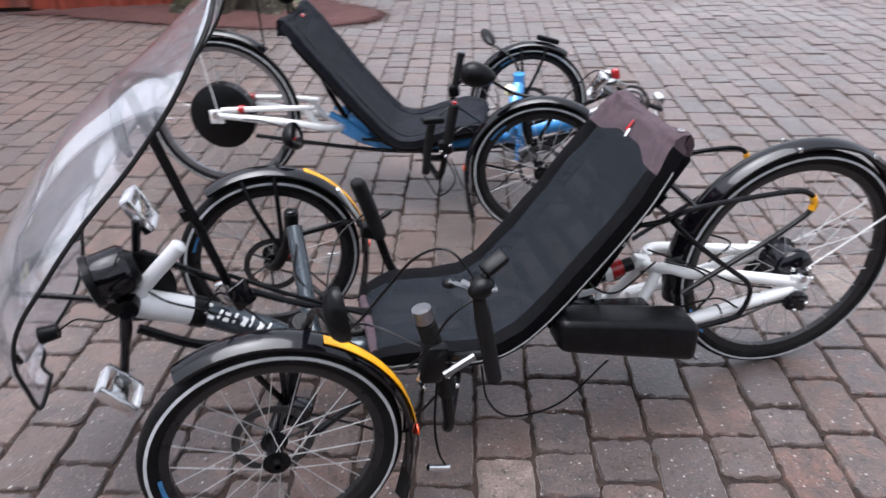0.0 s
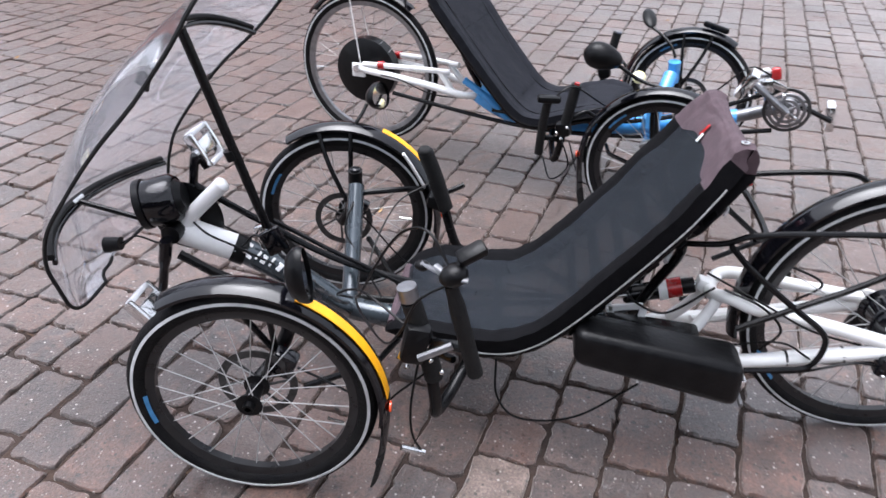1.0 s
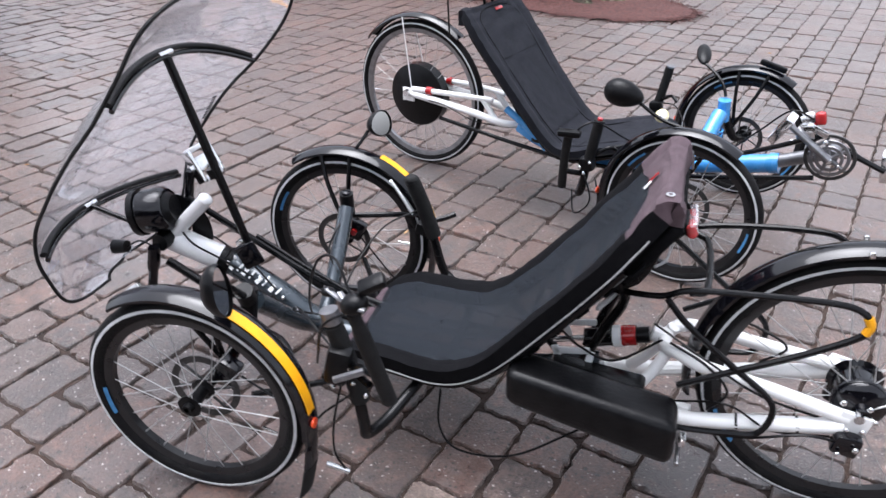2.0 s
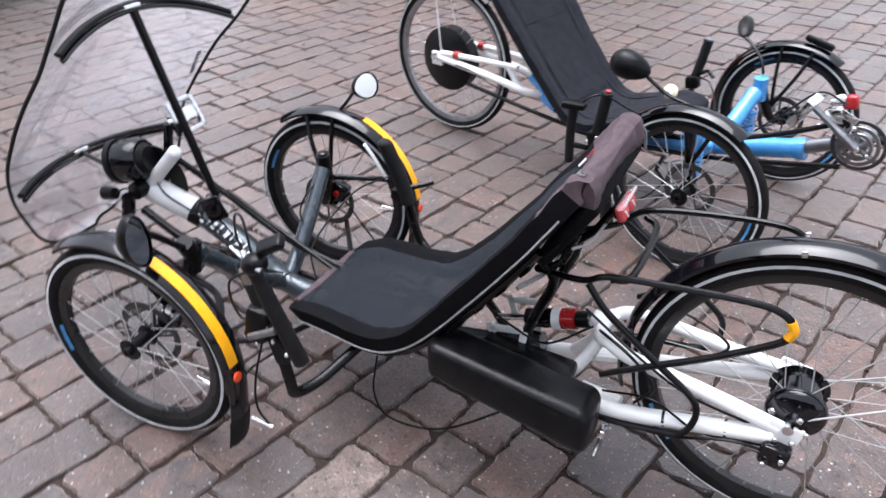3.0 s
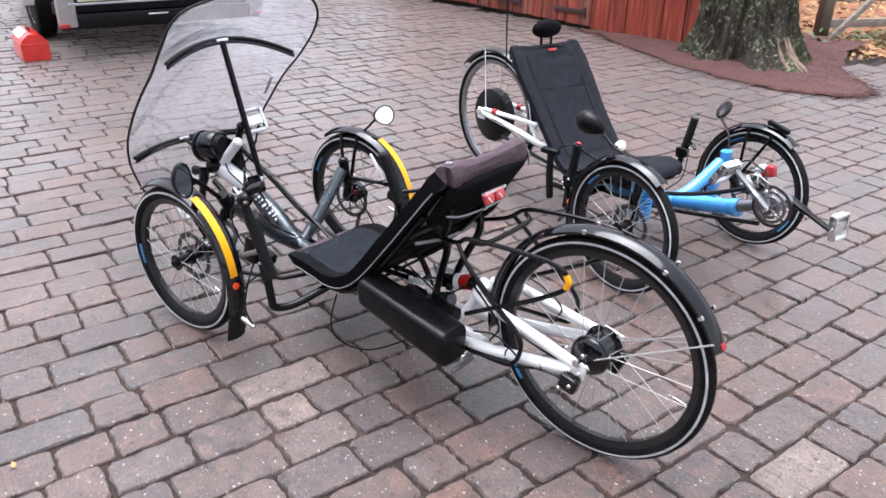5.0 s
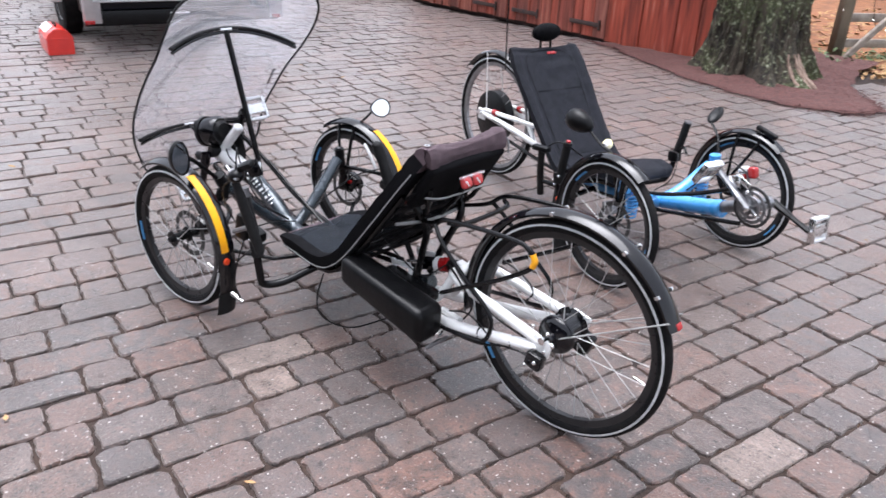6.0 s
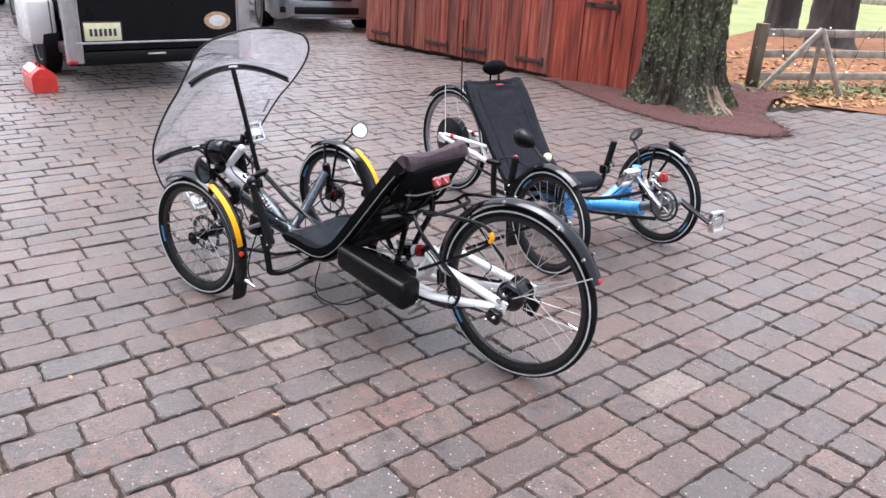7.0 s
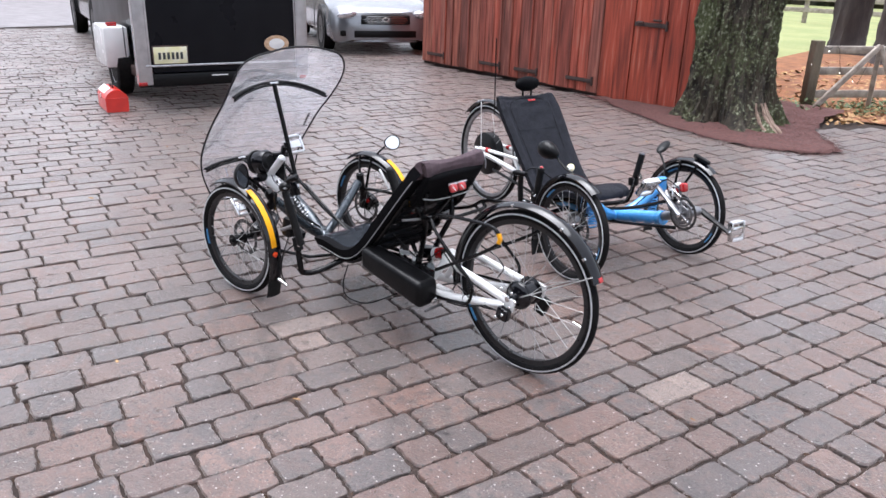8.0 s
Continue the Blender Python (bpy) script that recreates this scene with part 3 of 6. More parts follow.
for s in (-1, 1):
    a0, a1 = (0.105, 0, 0.195), (0.075, s * 0.245, 0.418)
    part("cross_arm", rod([(0.10, s * 0.02, 0.20), (0.092, s * 0.10, 0.265), (0.078, s * 0.235, 0.402)], 0.021, 14, 5), M["slate"], frame_a)
    part("kingpin_housing", rod([(0.074, s * 0.246, 0.440), (0.070, s * 0.258, 0.370)], 0.0185, 14), M["black"], frame_a)
    part("kingpin_cap", ball((0.026, 0.026, 0.012), pose(0.074, s * 0.246, 0.441)), M["black_gloss"], frame_a)
    up = part("steering_knuckle", rod([(0.068, s * 0.262, 0.395), (0.050, s * 0.285, 0.32), (0.02, s * 0.305, 0.26), (0, s * 0.350, 0.243)], 0.015, 12, 4), M["black_tube"], ta)
    part("brake_caliper", boxed((0.05, 0.035, 0.055), pose(0.055, s * 0.335, 0.285, 0, 25, 0), 0.008), M["black_gloss"], up)
    part("caliper_dial", rod([(0.055, s * 0.318, 0.285), (0.055, s * 0.310, 0.285)], 0.009, 12), M["red"], up, "red adjuster dial")
    part("guard_arm", rod([(0.06, s * 0.27, 0.36), (0.17, s * 0.30, 0.365), (0.232, s * 0.36, 0.345)], 0.008, 8, 4), M["black_tube"], up)
    part("track_rod", rod([(0.085, s * 0.31, 0.205), (0.20, s * 0.16, 0.155), (0.24, s * 0.03, 0.145)], 0.0075, 8), M["black_tube"], up)

# handlebar and grips
bar = part("handlebar", rod([(0.305, -0.332, 0.470), (0.340, -0.330, 0.360), (0.358, -0.325, 0.215), (0.358, -0.312, 0.172), (0.378, -0.250, 0.166), (0.412, -0.160, 0.196), (0.445, -0.08, 0.220), (0.465, 0, 0.226), (0.44, 0.18, 0.212), (0.355, 0.29, 0.195), (0.325, 0.300, 0.225), (0.295, 0.300, 0.330), (0.258, 0.285, 0.460)], 0.0125, 12, 6), M["black_tube"], ta)
part("grip", rod([(0.312, -0.332, 0.455), (0.340, -0.329, 0.350), (0.355, -0.326, 0.275)], 0.0195, 14, 4), M["rubber"], bar)
part("grip", rod([(0.300, 0.301, 0.320), (0.275, 0.292, 0.410), (0.250, 0.280, 0.485)], 0.0205, 14, 4), M["rubber"], bar)
part("grip_cap", rod([(0.310, -0.332, 0.460), (0.304, -0.332, 0.488)], 0.019, 14), M["rim_grey"], bar, "grey grip end cap")
part("grip_cap", ball((0.040, 0.040, 0.03), pose(0.249, 0.279, 0.488)), M["rubber"], bar)
for s, gx in ((-1, 0.352), (1, 0.295)):
    y0 = s * 0.315
    part("brake_lever", rod([(gx - 0.03, y0, 0.345), (gx + 0.02, y0 + s * 0.035, 0.352), (gx + 0.045, y0 + s * 0.055, 0.358)], 0.0075, 8, 4), M["black_tube"], bar)
    part("lever_clamp", boxed((0.050, 0.045, 0.035), pose(gx - 0.02, y0 - s * 0.005, 0.335, 0, 15, 0), 0.008), M["black"], bar)
part("silver_lever", rod([(0.196, 0.264, 0.485), (0.215, 0.272, 0.450), (0.246, 0.283, 0.388)], 0.0085, 8, 4, flat=0.5), M["white"], bar, "silver brake lever")
second = part("bar_end_grip", rod([(0.394, -0.411, 0.552), (0.415, -0.394, 0.450), (0.439, -0.373, 0.333)], [0.0125] * 2 + [0.0155] * 7, 12, 4), M["rubber"], bar)
part("shifter_body", ball((0.052, 0.046, 0.040), pose(0.398, -0.411, 0.570, 0, -20, 10), 14), M["black"], second)
part("thumb_pad", boxed((0.052, 0.030, 0.020), pose(0.426, -0.394, 0.606, 20, -25, 20), 0.007), M["black"], second)
part("pad_arm", rod([(0.402, -0.408, 0.580), (0.415, -0.400, 0.598)], 0.008, 8), M["black"], second)
part("release_lever", rod([(0.342, -0.402, 0.585), (0.372, -0.408, 0.572), (0.404, -0.412, 0.556)], 0.0055, 8, 3, flat=0.6), M["rim_grey"], second, "grey metal shift lever")
part("release_lever", rod([(0.366, -0.400, 0.580), (0.396, -0.420, 0.572), (0.424, -0.424, 0.570)], 0.0065, 8, 3, flat=0.6), M["rim_grey"], second, "grey metal shift lever")
part("lever_tip", ball((0.028, 0.022, 0.018), pose(0.344, -0.400, 0.578), 12), M["black"], second)
part("bar_bracket", rod([(0.340, -0.334, 0.365), (0.385, -0.372, 0.395), (0.428, -0.384, 0.400)], 0.0095, 8, 4), M["black_tube"], bar)
part("clamp_lever", rod([(0.335, -0.392, 0.372), (0.396, -0.384, 0.402)], 0.0075, 8), M["rim_grey"], bar, "grey clamp lever")
part("lever_plate", boxed((0.016, 0.012, 0.044), pose(0.302, -0.353, 0.356, 0, 25, 0), 0.003), M["chrome"], bar, "silver lever pivot")
for x, y, z in ((0.345, -0.352, 0.372), (0.352, -0.350, 0.335), (0.305, -0.345, 0.310), (0.372, -0.340, 0.300), (0.318, -0.350, 0.405)):
    part("clamp_bolt", ball((0.011, 0.011, 0.011), pose(x, y, z), 8), M["chrome"], bar)
part("brake_body", boxed((0.050, 0.040, 0.085), pose(0.322, -0.346, 0.372, 0, 12, 10), 0.012), M["black"], bar)

# mirrors on the mudguards
for s, hx, hy, hz in ((-1, 0.150, -0.448, 0.566), (1, 0.100, 0.428, 0.572)):
    if s < 0:
        stalk = part("mirror_stalk", rod([(0.082, -0.275, 0.440), (0.090, -0.300, 0.462), (0.104, -0.370, 0.530), (0.118, -0.420, 0.560), (hx - 0.022, hy + 0.004, hz - 0.006)], 0.0075, 8, 5), M["black_tube"], ta)
        part("stalk_clamp", rod([(0.078, -0.262, 0.424), (0.083, -0.280, 0.456)], 0.0200, 12), M["black"], stalk)
    else:
        stalk = part("mirror_stalk", rod([(0.045, 0.375, 0.500), (0.050, 0.382, 0.515), (0.060, 0.395, 0.530), (hx - 0.028, hy - 0.012, hz - 0.018)], 0.0048, 8, 5), M["black_tube"], ta)
    facing = pose(hx, hy, hz, 0, -6 if s < 0 else -15, 8 if s < 0 else -20)
    wide, tall = (0.040, 0.034) if s > 0 else (0.031, 0.050)
    egg = [(wide * math.cos(a) * (1 + 0.10 * math.cos(a)), tall * math.sin(a) * (1 + 0.28 * math.cos(a))) for a in (radians(12 * k) for k in range(30))]
    bm = bmesh.new()
    rings = [[bm.verts.new((x, y * f, z * f)) for y, z in egg] for x, f in ((0.008, 1.0), (0.0, 1.06), (-0.010, 1.0), (-0.022, 0.75), (-0.028, 0.35))]
    for a, b in zip(rings, rings[1:]):
        for k in range(30):
            bm.faces.new((a[k], a[(k + 1) % 30], b[(k + 1) % 30], b[k]))
    bm.faces.new(rings[-1])
    bmesh.ops.recalc_face_normals(bm, faces=bm.faces)
    part("mirror_shell", bm, M["black"], stalk, at=facing)
    bm = bmesh.new()
    rings = [[bm.verts.new((x, y * 0.92, z * 0.92)) for y, z in egg] for x in (0.0, 0.0035)]
    for k in range(30):
        bm.faces.new((rings[0][k], rings[0][(k + 1) % 30], rings[1][(k + 1) % 30], rings[1][k]))
    bm.faces.new(rings[0][::-1])
    bm.faces.new(rings[1])
    bmesh.ops.recalc_face_normals(bm, faces=bm.faces)
    part("mirror_glass", bm, M["mirror"], stalk, "bright mirror glass", at=facing)

# cranks, pedals, chain line
BB, FY = (-0.272, 0, 0.408), -0.038
part("bottom_bracket", rod([(BB[0], FY - 0.05, BB[2]), (BB[0], FY + 0.05, BB[2])], 0.022, 16), M["black"], ta)
for s, foot in ((-1, (-0.300, -0.135, 0.275)), (1, (-0.248, 0.100, 0.548))):
    crank = part("crank_arm", rod([(BB[0], FY + s * 0.070, BB[2]), ((BB[0] + foot[0]) / 2, FY + s * 0.075, (BB[2] + foot[2]) / 2), (foot[0], FY + s * 0.082, foot[2])], [0.020] * 4 + [0.015] * 5, 10, 4, flat=0.65), M["black_gloss"], ta)
    cage_pedal(ta, foot[0], FY, foot[2], s, 62 if s > 0 else 48)
part("chainring", turned([(0.030, 0.042), (0.085, 0.042), (0.088, 0.044), (0.085, 0.046), (0.030, 0.046)], 48, closed_profile=True), M["black"], ta, at=pose(BB[0], FY, BB[2]))
part("chain_guard_tube", rod([(BB[0] + 0.02, FY + 0.050, BB[2] - 0.085), (-0.12, 0.050, 0.275), (0.05, 0.045, 0.205), (0.25, 0.045, 0.190), (0.60, 0.05, 0.215)], 0.0085, 8, 5), M["black_tube"], ta)
part("chain_guard_tube", rod([(BB[0] + 0.03, FY + 0.046, BB[2] + 0.082), (-0.10, 0.046, 0.380), (0.10, 0.045, 0.285), (0.35, 0.045, 0.235), (0.62, 0.05, 0.235)], 0.0085, 8, 5), M["black_tube"], ta)
part("chain_guard_tube", rod([(BB[0] + 0.01, FY - 0.045, BB[2] - 0.05), (-0.15, -0.07, 0.290), (-0.06, -0.03, 0.255), (0.02, -0.02, 0.235)], 0.011, 8, 5), M["black_tube"], ta)

# headlamp and small lamp
lamp = part("headlamp", rod([(-0.335, -0.062, 0.468), (-0.320, -0.058, 0.471), (-0.268, -0.0445, 0.482), (-0.258, -0.042, 0.484)], [0.050, 0.054, 0.055, 0.047], 28), M["black_gloss"], ta, "round black headlamp")
part("lamp_rim", rod([(-0.340, -0.0635, 0.467), (-0.326, -0.0595, 0.470)], 0.0570, 28), M["black"], lamp)
part("lamp_lens", rod([(-0.3435, -0.0645, 0.4665), (-0.339, -0.0632, 0.4673)], 0.043, 28), M["clear"], lamp, "clear lamp lens")
part("lamp_bar", boxed((0.006, 0.012, 0.075), pose(-0.345, -0.065, 0.466, 0, -10, 12), 0.002), M["black"], lamp)
part("rear_cap", rod([(-0.262, -0.043, 0.483), (-0.246, -0.039, 0.486)], [0.044, 0.030], 24), M["black"], lamp)
part("lamp_bracket", rod([(-0.272, -0.045, 0.445), (-0.268, -0.037, 0.40)], 0.010, 8), M["black"], lamp)
spot = part("small_lamp", rod([(-0.478, -0.020, 0.327), (-0.440, -0.018, 0.333)], [0.020, 0.016], 16), M["black"], ta)
part("lamp_cable", rod([(-0.440, -0.018, 0.333), (-0.40, -0.01, 0.352), (-0.34, -0.02, 0.345), (-0.28, -0.035, 0.375)], 0.0025, 6, 5), M["black"], spot)

# windscreen
SCREEN = [(-0.482, 0.272, 0.06), (-0.502, 0.284, 0.167), (-0.519, 0.321, 0.231), (-0.530, 0.384, 0.260), (-0.530, 0.458, 0.275), (-0.486, 0.563, 0.284), (-0.410, 0.678, 0.290), (-0.322, 0.783, 0.289), (-0.218, 0.872, 0.287), (-0.130, 0.939, 0.287), (-0.066, 0.995, 0.274), (-0.028, 1.026, 0.229), (-0.012, 1.040, 0.120)]
rows_c = curve([(x, 0, z) for x, z, w in SCREEN], 5)
rows_w = [v.x for v in curve([(w, 0, 0) for x, z, w in SCREEN], 5)]
bow_near = [v.x for v in curve([(b, 0, 0) for b in (0.031, 0.064, 0.095, 0.111, 0.111, 0.105, 0.103, 0.102, 0.090, 0.065, 0.042, 0.026, 0.012)], 5)]
bow_far = [v.x for v in curve([(b, 0, 0) for b in (-0.019, 0.026, 0.071, 0.102, 0.115, 0.113, 0.110, 0.115, 0.113, 0.093, 0.066, 0.036, 0.012)], 5)]
bm = bmesh.new()
sheet = []
for i, c in enumerate(rows_c):
    t = (rows_c[min(i + 1, len(rows_c) - 1)] - rows_c[max(i - 1, 0)]).normalized()
    low_part = min(1, max(0, (0.70 - c.z) / 0.2))
    back = (Vector((t.z, 0, -t.x)) * (1 - low_part) + Vector((1, 0, 0)) * low_part).normalized()
    sheet.append([bm.verts.new(c + Vector((0, -0.033 + rows_w[i] * (2 * k / 20 - 1), 0)) + back * (bow_near if k < 10 else bow_far)[i] * (2 * k / 20 - 1) ** 2) for k in range(21)])
for a, b in zip(sheet, sheet[1:]):
    for k in range(20):
        bm.faces.new((a[k], a[k + 1], b[k + 1], b[k]))
edge_line = [r[0].co.copy() for r in sheet] + [v.co.copy() for v in sheet[-1][1:]] + [r[-1].co.copy() for r in sheet[::-1][1:]] + [v.co.copy() for v in sheet[0][1:-1][::-1]]
row_upper = min(range(len(rows_c)), key=lambda i: abs(rows_c[i].z - 0.878))
row_lower = min(range(len(rows_c)), key=lambda i: abs(rows_c[i].z - 0.462))
line_upper = [v.co.copy() for v in sheet[row_upper]]
line_lower = [v.co.copy() for v in sheet[row_lower]]
bmesh.ops.solidify(bm, geom=bm.faces[:], thickness=0.002)
ws = part("windscreen", bm, M["screen"], ta, "clear plastic windscreen, slightly whitened for scratches and sky reflection")
part("edge_trim", rod(edge_line, 0.0042, 6, closed=True), M["rubber"], ws, "black rubber edge trim")
shift = Vector((0.012, 0, -0.006))
upper = part("upper_crossbar", rod([v + shift for v in line_upper[2:20]], 0.0095, 8, flat=0.7), M["rubber"], ws)
lower = part("lower_crossbar", rod([v + shift for v in line_lower[1:20]], 0.0095, 8, flat=0.7), M["rubber"], ws)
part("crossbar_strip", rod([v + shift + Vector((0.006, 0, -0.012)) for v in line_upper[2:20]], 0.006, 8), M["black_gloss"], upper)
part("crossbar_strip", rod([v + shift + Vector((0.008, 0, -0.011)) for v in line_lower[1:20]], 0.006, 8), M["black_gloss"], lower)
mid_u, mid_l = line_upper[10] + shift, line_lower[10] + shift
strut = part("screen_strut", rod([mid_u + Vector((0.012, 0, -0.012)), (-0.075, -0.012, 0.405)], 0.0105, 12), M["black_tube"], ws)
part("strut_clamp", rod([(-0.135, -0.022, 0.595), (-0.128, -0.021, 0.573)], 0.0145, 12), M["black"], strut)
part("strut_bolt", rod([mid_u + Vector((0.01, -0.022, -0.004)), mid_u + Vector((0.01, 0.022, -0.004))], 0.006, 8), M["chrome"], strut)
part("strut_foot", boxed((0.030, 0.022, 0.060), pose(-0.085, -0.010, 0.378, 0, -15, 0), 0.005), M["chrome"], strut)
part("lower_strut", rod([mid_l + Vector((0.01, 0, -0.004)), (-0.30, -0.04, 0.405)], 0.0065, 8), M["black_tube"], ws)
part("lower_strut", rod([(-0.075, 0.03, 0.40), (0.05, 0.035, 0.33), (0.24, 0.03, 0.245)], 0.0055, 8), M["black_tube"], ws)
part("strut_bolt", rod([mid_l + Vector((0.006, -0.02, 0.0)), mid_l + Vector((0.006, 0.02, 0.0))], 0.006, 8), M["chrome"], ws)
for k in range(8):
    part("lettering_bar", boxed((0.0015, 0.012, 0.007), pose(-0.300 + 0.0085 * k * 0.7, 0.205, 0.625 + 0.0085 * k, 0, 40, -20), 0.0003), M["black"], ws)

# seat
SEAT = [(0.228, 0.222), (0.245, 0.250), (0.30, 0.268), (0.38, 0.266), (0.46, 0.262), (0.525, 0.284), (0.60, 0.350), (0.70, 0.470), (0.785, 0.580), (0.835, 0.650), (0.866, 0.694), (0.884, 0.714), (0.900, 0.715), (0.912, 0.700), (0.913, 0.672)]
WIDE = [0.130, 0.160, 0.178, 0.186, 0.192, 0.196, 0.198, 0.200, 0.198, 0.186, 0.172, 0.165, 0.162, 0.160, 0.156]
cover_a, head_a, top_a, low_a = seat(ta, SEAT, WIDE, 0.034, M["mesh"], M["mauve"], M["piping"], 0.66, wedge=2.4)
cover_a.name = "mesh_seat"
part("eyelet", turned([(0.004, 0), (0.008, 0), (0.008, 0.002), (0.004, 0.002)], 16, closed_profile=True), M["chrome"], head_a, at=pose(0.891, -0.146, 0.728, 90, 0, 0))
part("badge", boxed((0.028, 0.010, 0.002), pose(0.855, 0.017, 0.688, 0, -53, 0), 0.0005), M["red"], head_a, "small red badge")
part("badge_bar", boxed((0.020, 0.006, 0.002), pose(0.846, 0.008, 0.674, 0, -53, 20), 0.0005), M["white"], head_a)
part("nose_trim", rod([(0.232, y, 0.240) for y in (-0.12, -0.06, 0, 0.06, 0.12)], 0.012, 8), M["mauve"], cover_a)
pouch = part("back_pouch", boxed((0.030, 0.31, 0.160), pose(0.872, 0, 0.606, 0, 33, 0), 0.012, 3), M["cloth"], ta, "black cloth back pouch")
for k in range(6):
    x, z = 0.60 + 0.045 * k, 0.300 + 0.056 * k
    part("back_strap", boxed((0.004, 0.35, 0.026 + 0.006 * (k % 2)), pose(x + 0.030, 0, z, 0, 40, 0), 0.001), M["cloth"], cover_a)
part("piping", rod([(0.884, -0.140, 0.578), (0.904, -0.08, 0.570), (0.906, 0.08, 0.570), (0.884, 0.140, 0.578)], 0.0028, 6, 5), M["piping"], pouch)
part("strap", rod([(0.79, -0.155, 0.475), (0.82, -0.06, 0.470), (0.82, 0.06, 0.470), (0.79, 0.155, 0.475)], 0.005, 6, 5), M["piping"], pouch)
for s in (-1, 1):
    part("seat_stay", rod([(0.80, s * 0.10, 0.53), (0.835, s * 0.075, 0.46), (0.80, s * 0.05, 0.36), (0.76, s * 0.03, 0.25)], 0.011, 10, 4), M["black_tube"], ta)
    part("seat_strut", rod([(0.56, s * 0.12, 0.27), (0.66, s * 0.06, 0.235), (0.72, 0, 0.215)], 0.010, 10, 3), M["black_tube"], ta)
    part("rack_stay", rod([(0.885, s * 0.12, 0.60), (0.855, s * 0.10, 0.52), (0.80, s * 0.075, 0.475)], 0.008, 8, 3), M["black_tube"], ta)
part("head_strap", rod([(0.900, 0.160, 0.712), (0.922, 0.162, 0.692), (0.928, 0.160, 0.655)], 0.0030, 6, 3), M["rim_grey"], ta, "grey strap end")
tl = part("tail_lamp", boxed((0.014, 0.072, 0.028), pose(0.932, -0.014, 0.615, 0, -18, 0), 0.006, 3), M["black"], ta, "red and clear tail lamp")
for y in (-0.036, 0.010):
    bowl = part("lamp_bowl", boxed((0.020, 0.038, 0.032), pose(0.940, y, 0.614, 0, -18, 0), 0.009, 3), M["lamp_red"], tl, "red lamp lens")
    part("clear_strip", boxed((0.003, 0.004, 0.020), pose(0.950, y - 0.006, 0.615, 35, -18, 0), 0.001), M["paper_white"], bowl)
part("lamp_lens", boxed((0.016, 0.094, 0.009), pose(0.941, -0.014, 0.632, 0, -18, 0), 0.004, 3), M["clear"], tl, "clear upper lens")
part("lamp_bracket", rod([(0.924, -0.014, 0.606), (0.89, -0.01, 0.55), (0.82, 0, 0.475)], 0.008, 8), M["black_tube"], tl)

# cables and pegs
for pts in (
    [(0.47, -0.16, 0.20), (0.478, -0.195, 0.125), (0.53, -0.215, 0.085), (0.65, -0.205, 0.095), (0.78, -0.165, 0.17)],
    [(0.345, -0.34, 0.30), (0.29, -0.35, 0.25), (0.24, -0.35, 0.20), (0.18, -0.34, 0.23), (0.08, -0.33, 0.27)],
    [(0.30, -0.33, 0.40), (0.20, -0.26, 0.42), (0.12, -0.15, 0.33), (0.12, -0.03, 0.24)],
    [(0.26, 0.28, 0.40), (0.18, 0.22, 0.36), (0.14, 0.08, 0.27), (0.18, 0.02, 0.21)],
    [(0.31, 0.31, 0.30), (0.30, 0.35, 0.16), (0.20, 0.34, 0.11), (0.07, 0.33, 0.26)],
    [(0.90, -0.06, 0.40), (1.02, -0.11, 0.36), (1.12, -0.115, 0.31), (1.25, -0.10, 0.27)],
    [(0.96, -0.10, 0.245), (1.06, -0.13, 0.285), (1.15, -0.12, 0.235), (1.26, -0.11, 0.24)],
    [(-0.13, -0.03, 0.36), (-0.09, -0.045, 0.40), (-0.05, -0.04, 0.36), (0.0, -0.03, 0.29)],
    [(0.395, -0.410, 0.575), (0.350, -0.372, 0.628), (0.296, -0.335, 0.600), (0.240, -0.280, 0.500), (0.180, -0.180, 0.360), (0.13, -0.04, 0.25)],
    [(0.405, -0.418, 0.565), (0.340, -0.420, 0.520), (0.300, -0.380, 0.420), (0.250, -0.300, 0.330), (0.16, -0.12, 0.270), (0.12, 0.0, 0.225)],
    [(0.330, -0.352, 0.340), (0.318, -0.380, 0.250), (0.322, -0.394, 0.185), (0.340, -0.386, 0.130)],
    [(-0.245, -0.040, 0.430), (-0.200, -0.055, 0.400), (-0.140, -0.045, 0.365), (-0.060, -0.030, 0.315)],
    [(-0.320, -0.030, 0.440), (-0.290, 0.020, 0.420), (-0.220, 0.030, 0.385), (-0.150, 0.028, 0.350)],
    [(0.105, 0.10, 0.285), (0.070, 0.130, 0.330), (0.080, 0.190, 0.380), (0.055, 0.290, 0.330)],
    [(0.105, -0.10, 0.285), (0.070, -0.130, 0.330), (0.080, -0.190, 0.380), (0.055, -0.290, 0.330)],
    [(0.72, -0.13, 0.395), (0.76, -0.09, 0.330), (0.83, -0.075, 0.300), (0.92, -0.07, 0.37)],
):
    part("cable", rod(pts, 0.0026, 6, 8), M["black"], ta)
part("cable_barrel", rod([(0.300, -0.395, 0.146), (0.345, -0.385, 0.128)], 0.007, 10), M["chrome"], ta)
for x, y, z in ((-0.150, -0.032, 0.345), (-0.128, -0.030, 0.345), (-0.075, -0.020, 0.372), (0.015, -0.028, 0.268), (0.055, -0.030, 0.240), (0.10, -0.045, 0.225), (-0.268, -0.066, 0.415)):
    part("bolt", ball((0.012, 0.012, 0.012), pose(x, y, z), 8), M["chrome"], frame_a)
part("display", boxed((0.050, 0.012, 0.065), pose(-0.045, -0.055, 0.395, 0, -20, 30), 0.005), M["black_gloss"], ta, "small black display")

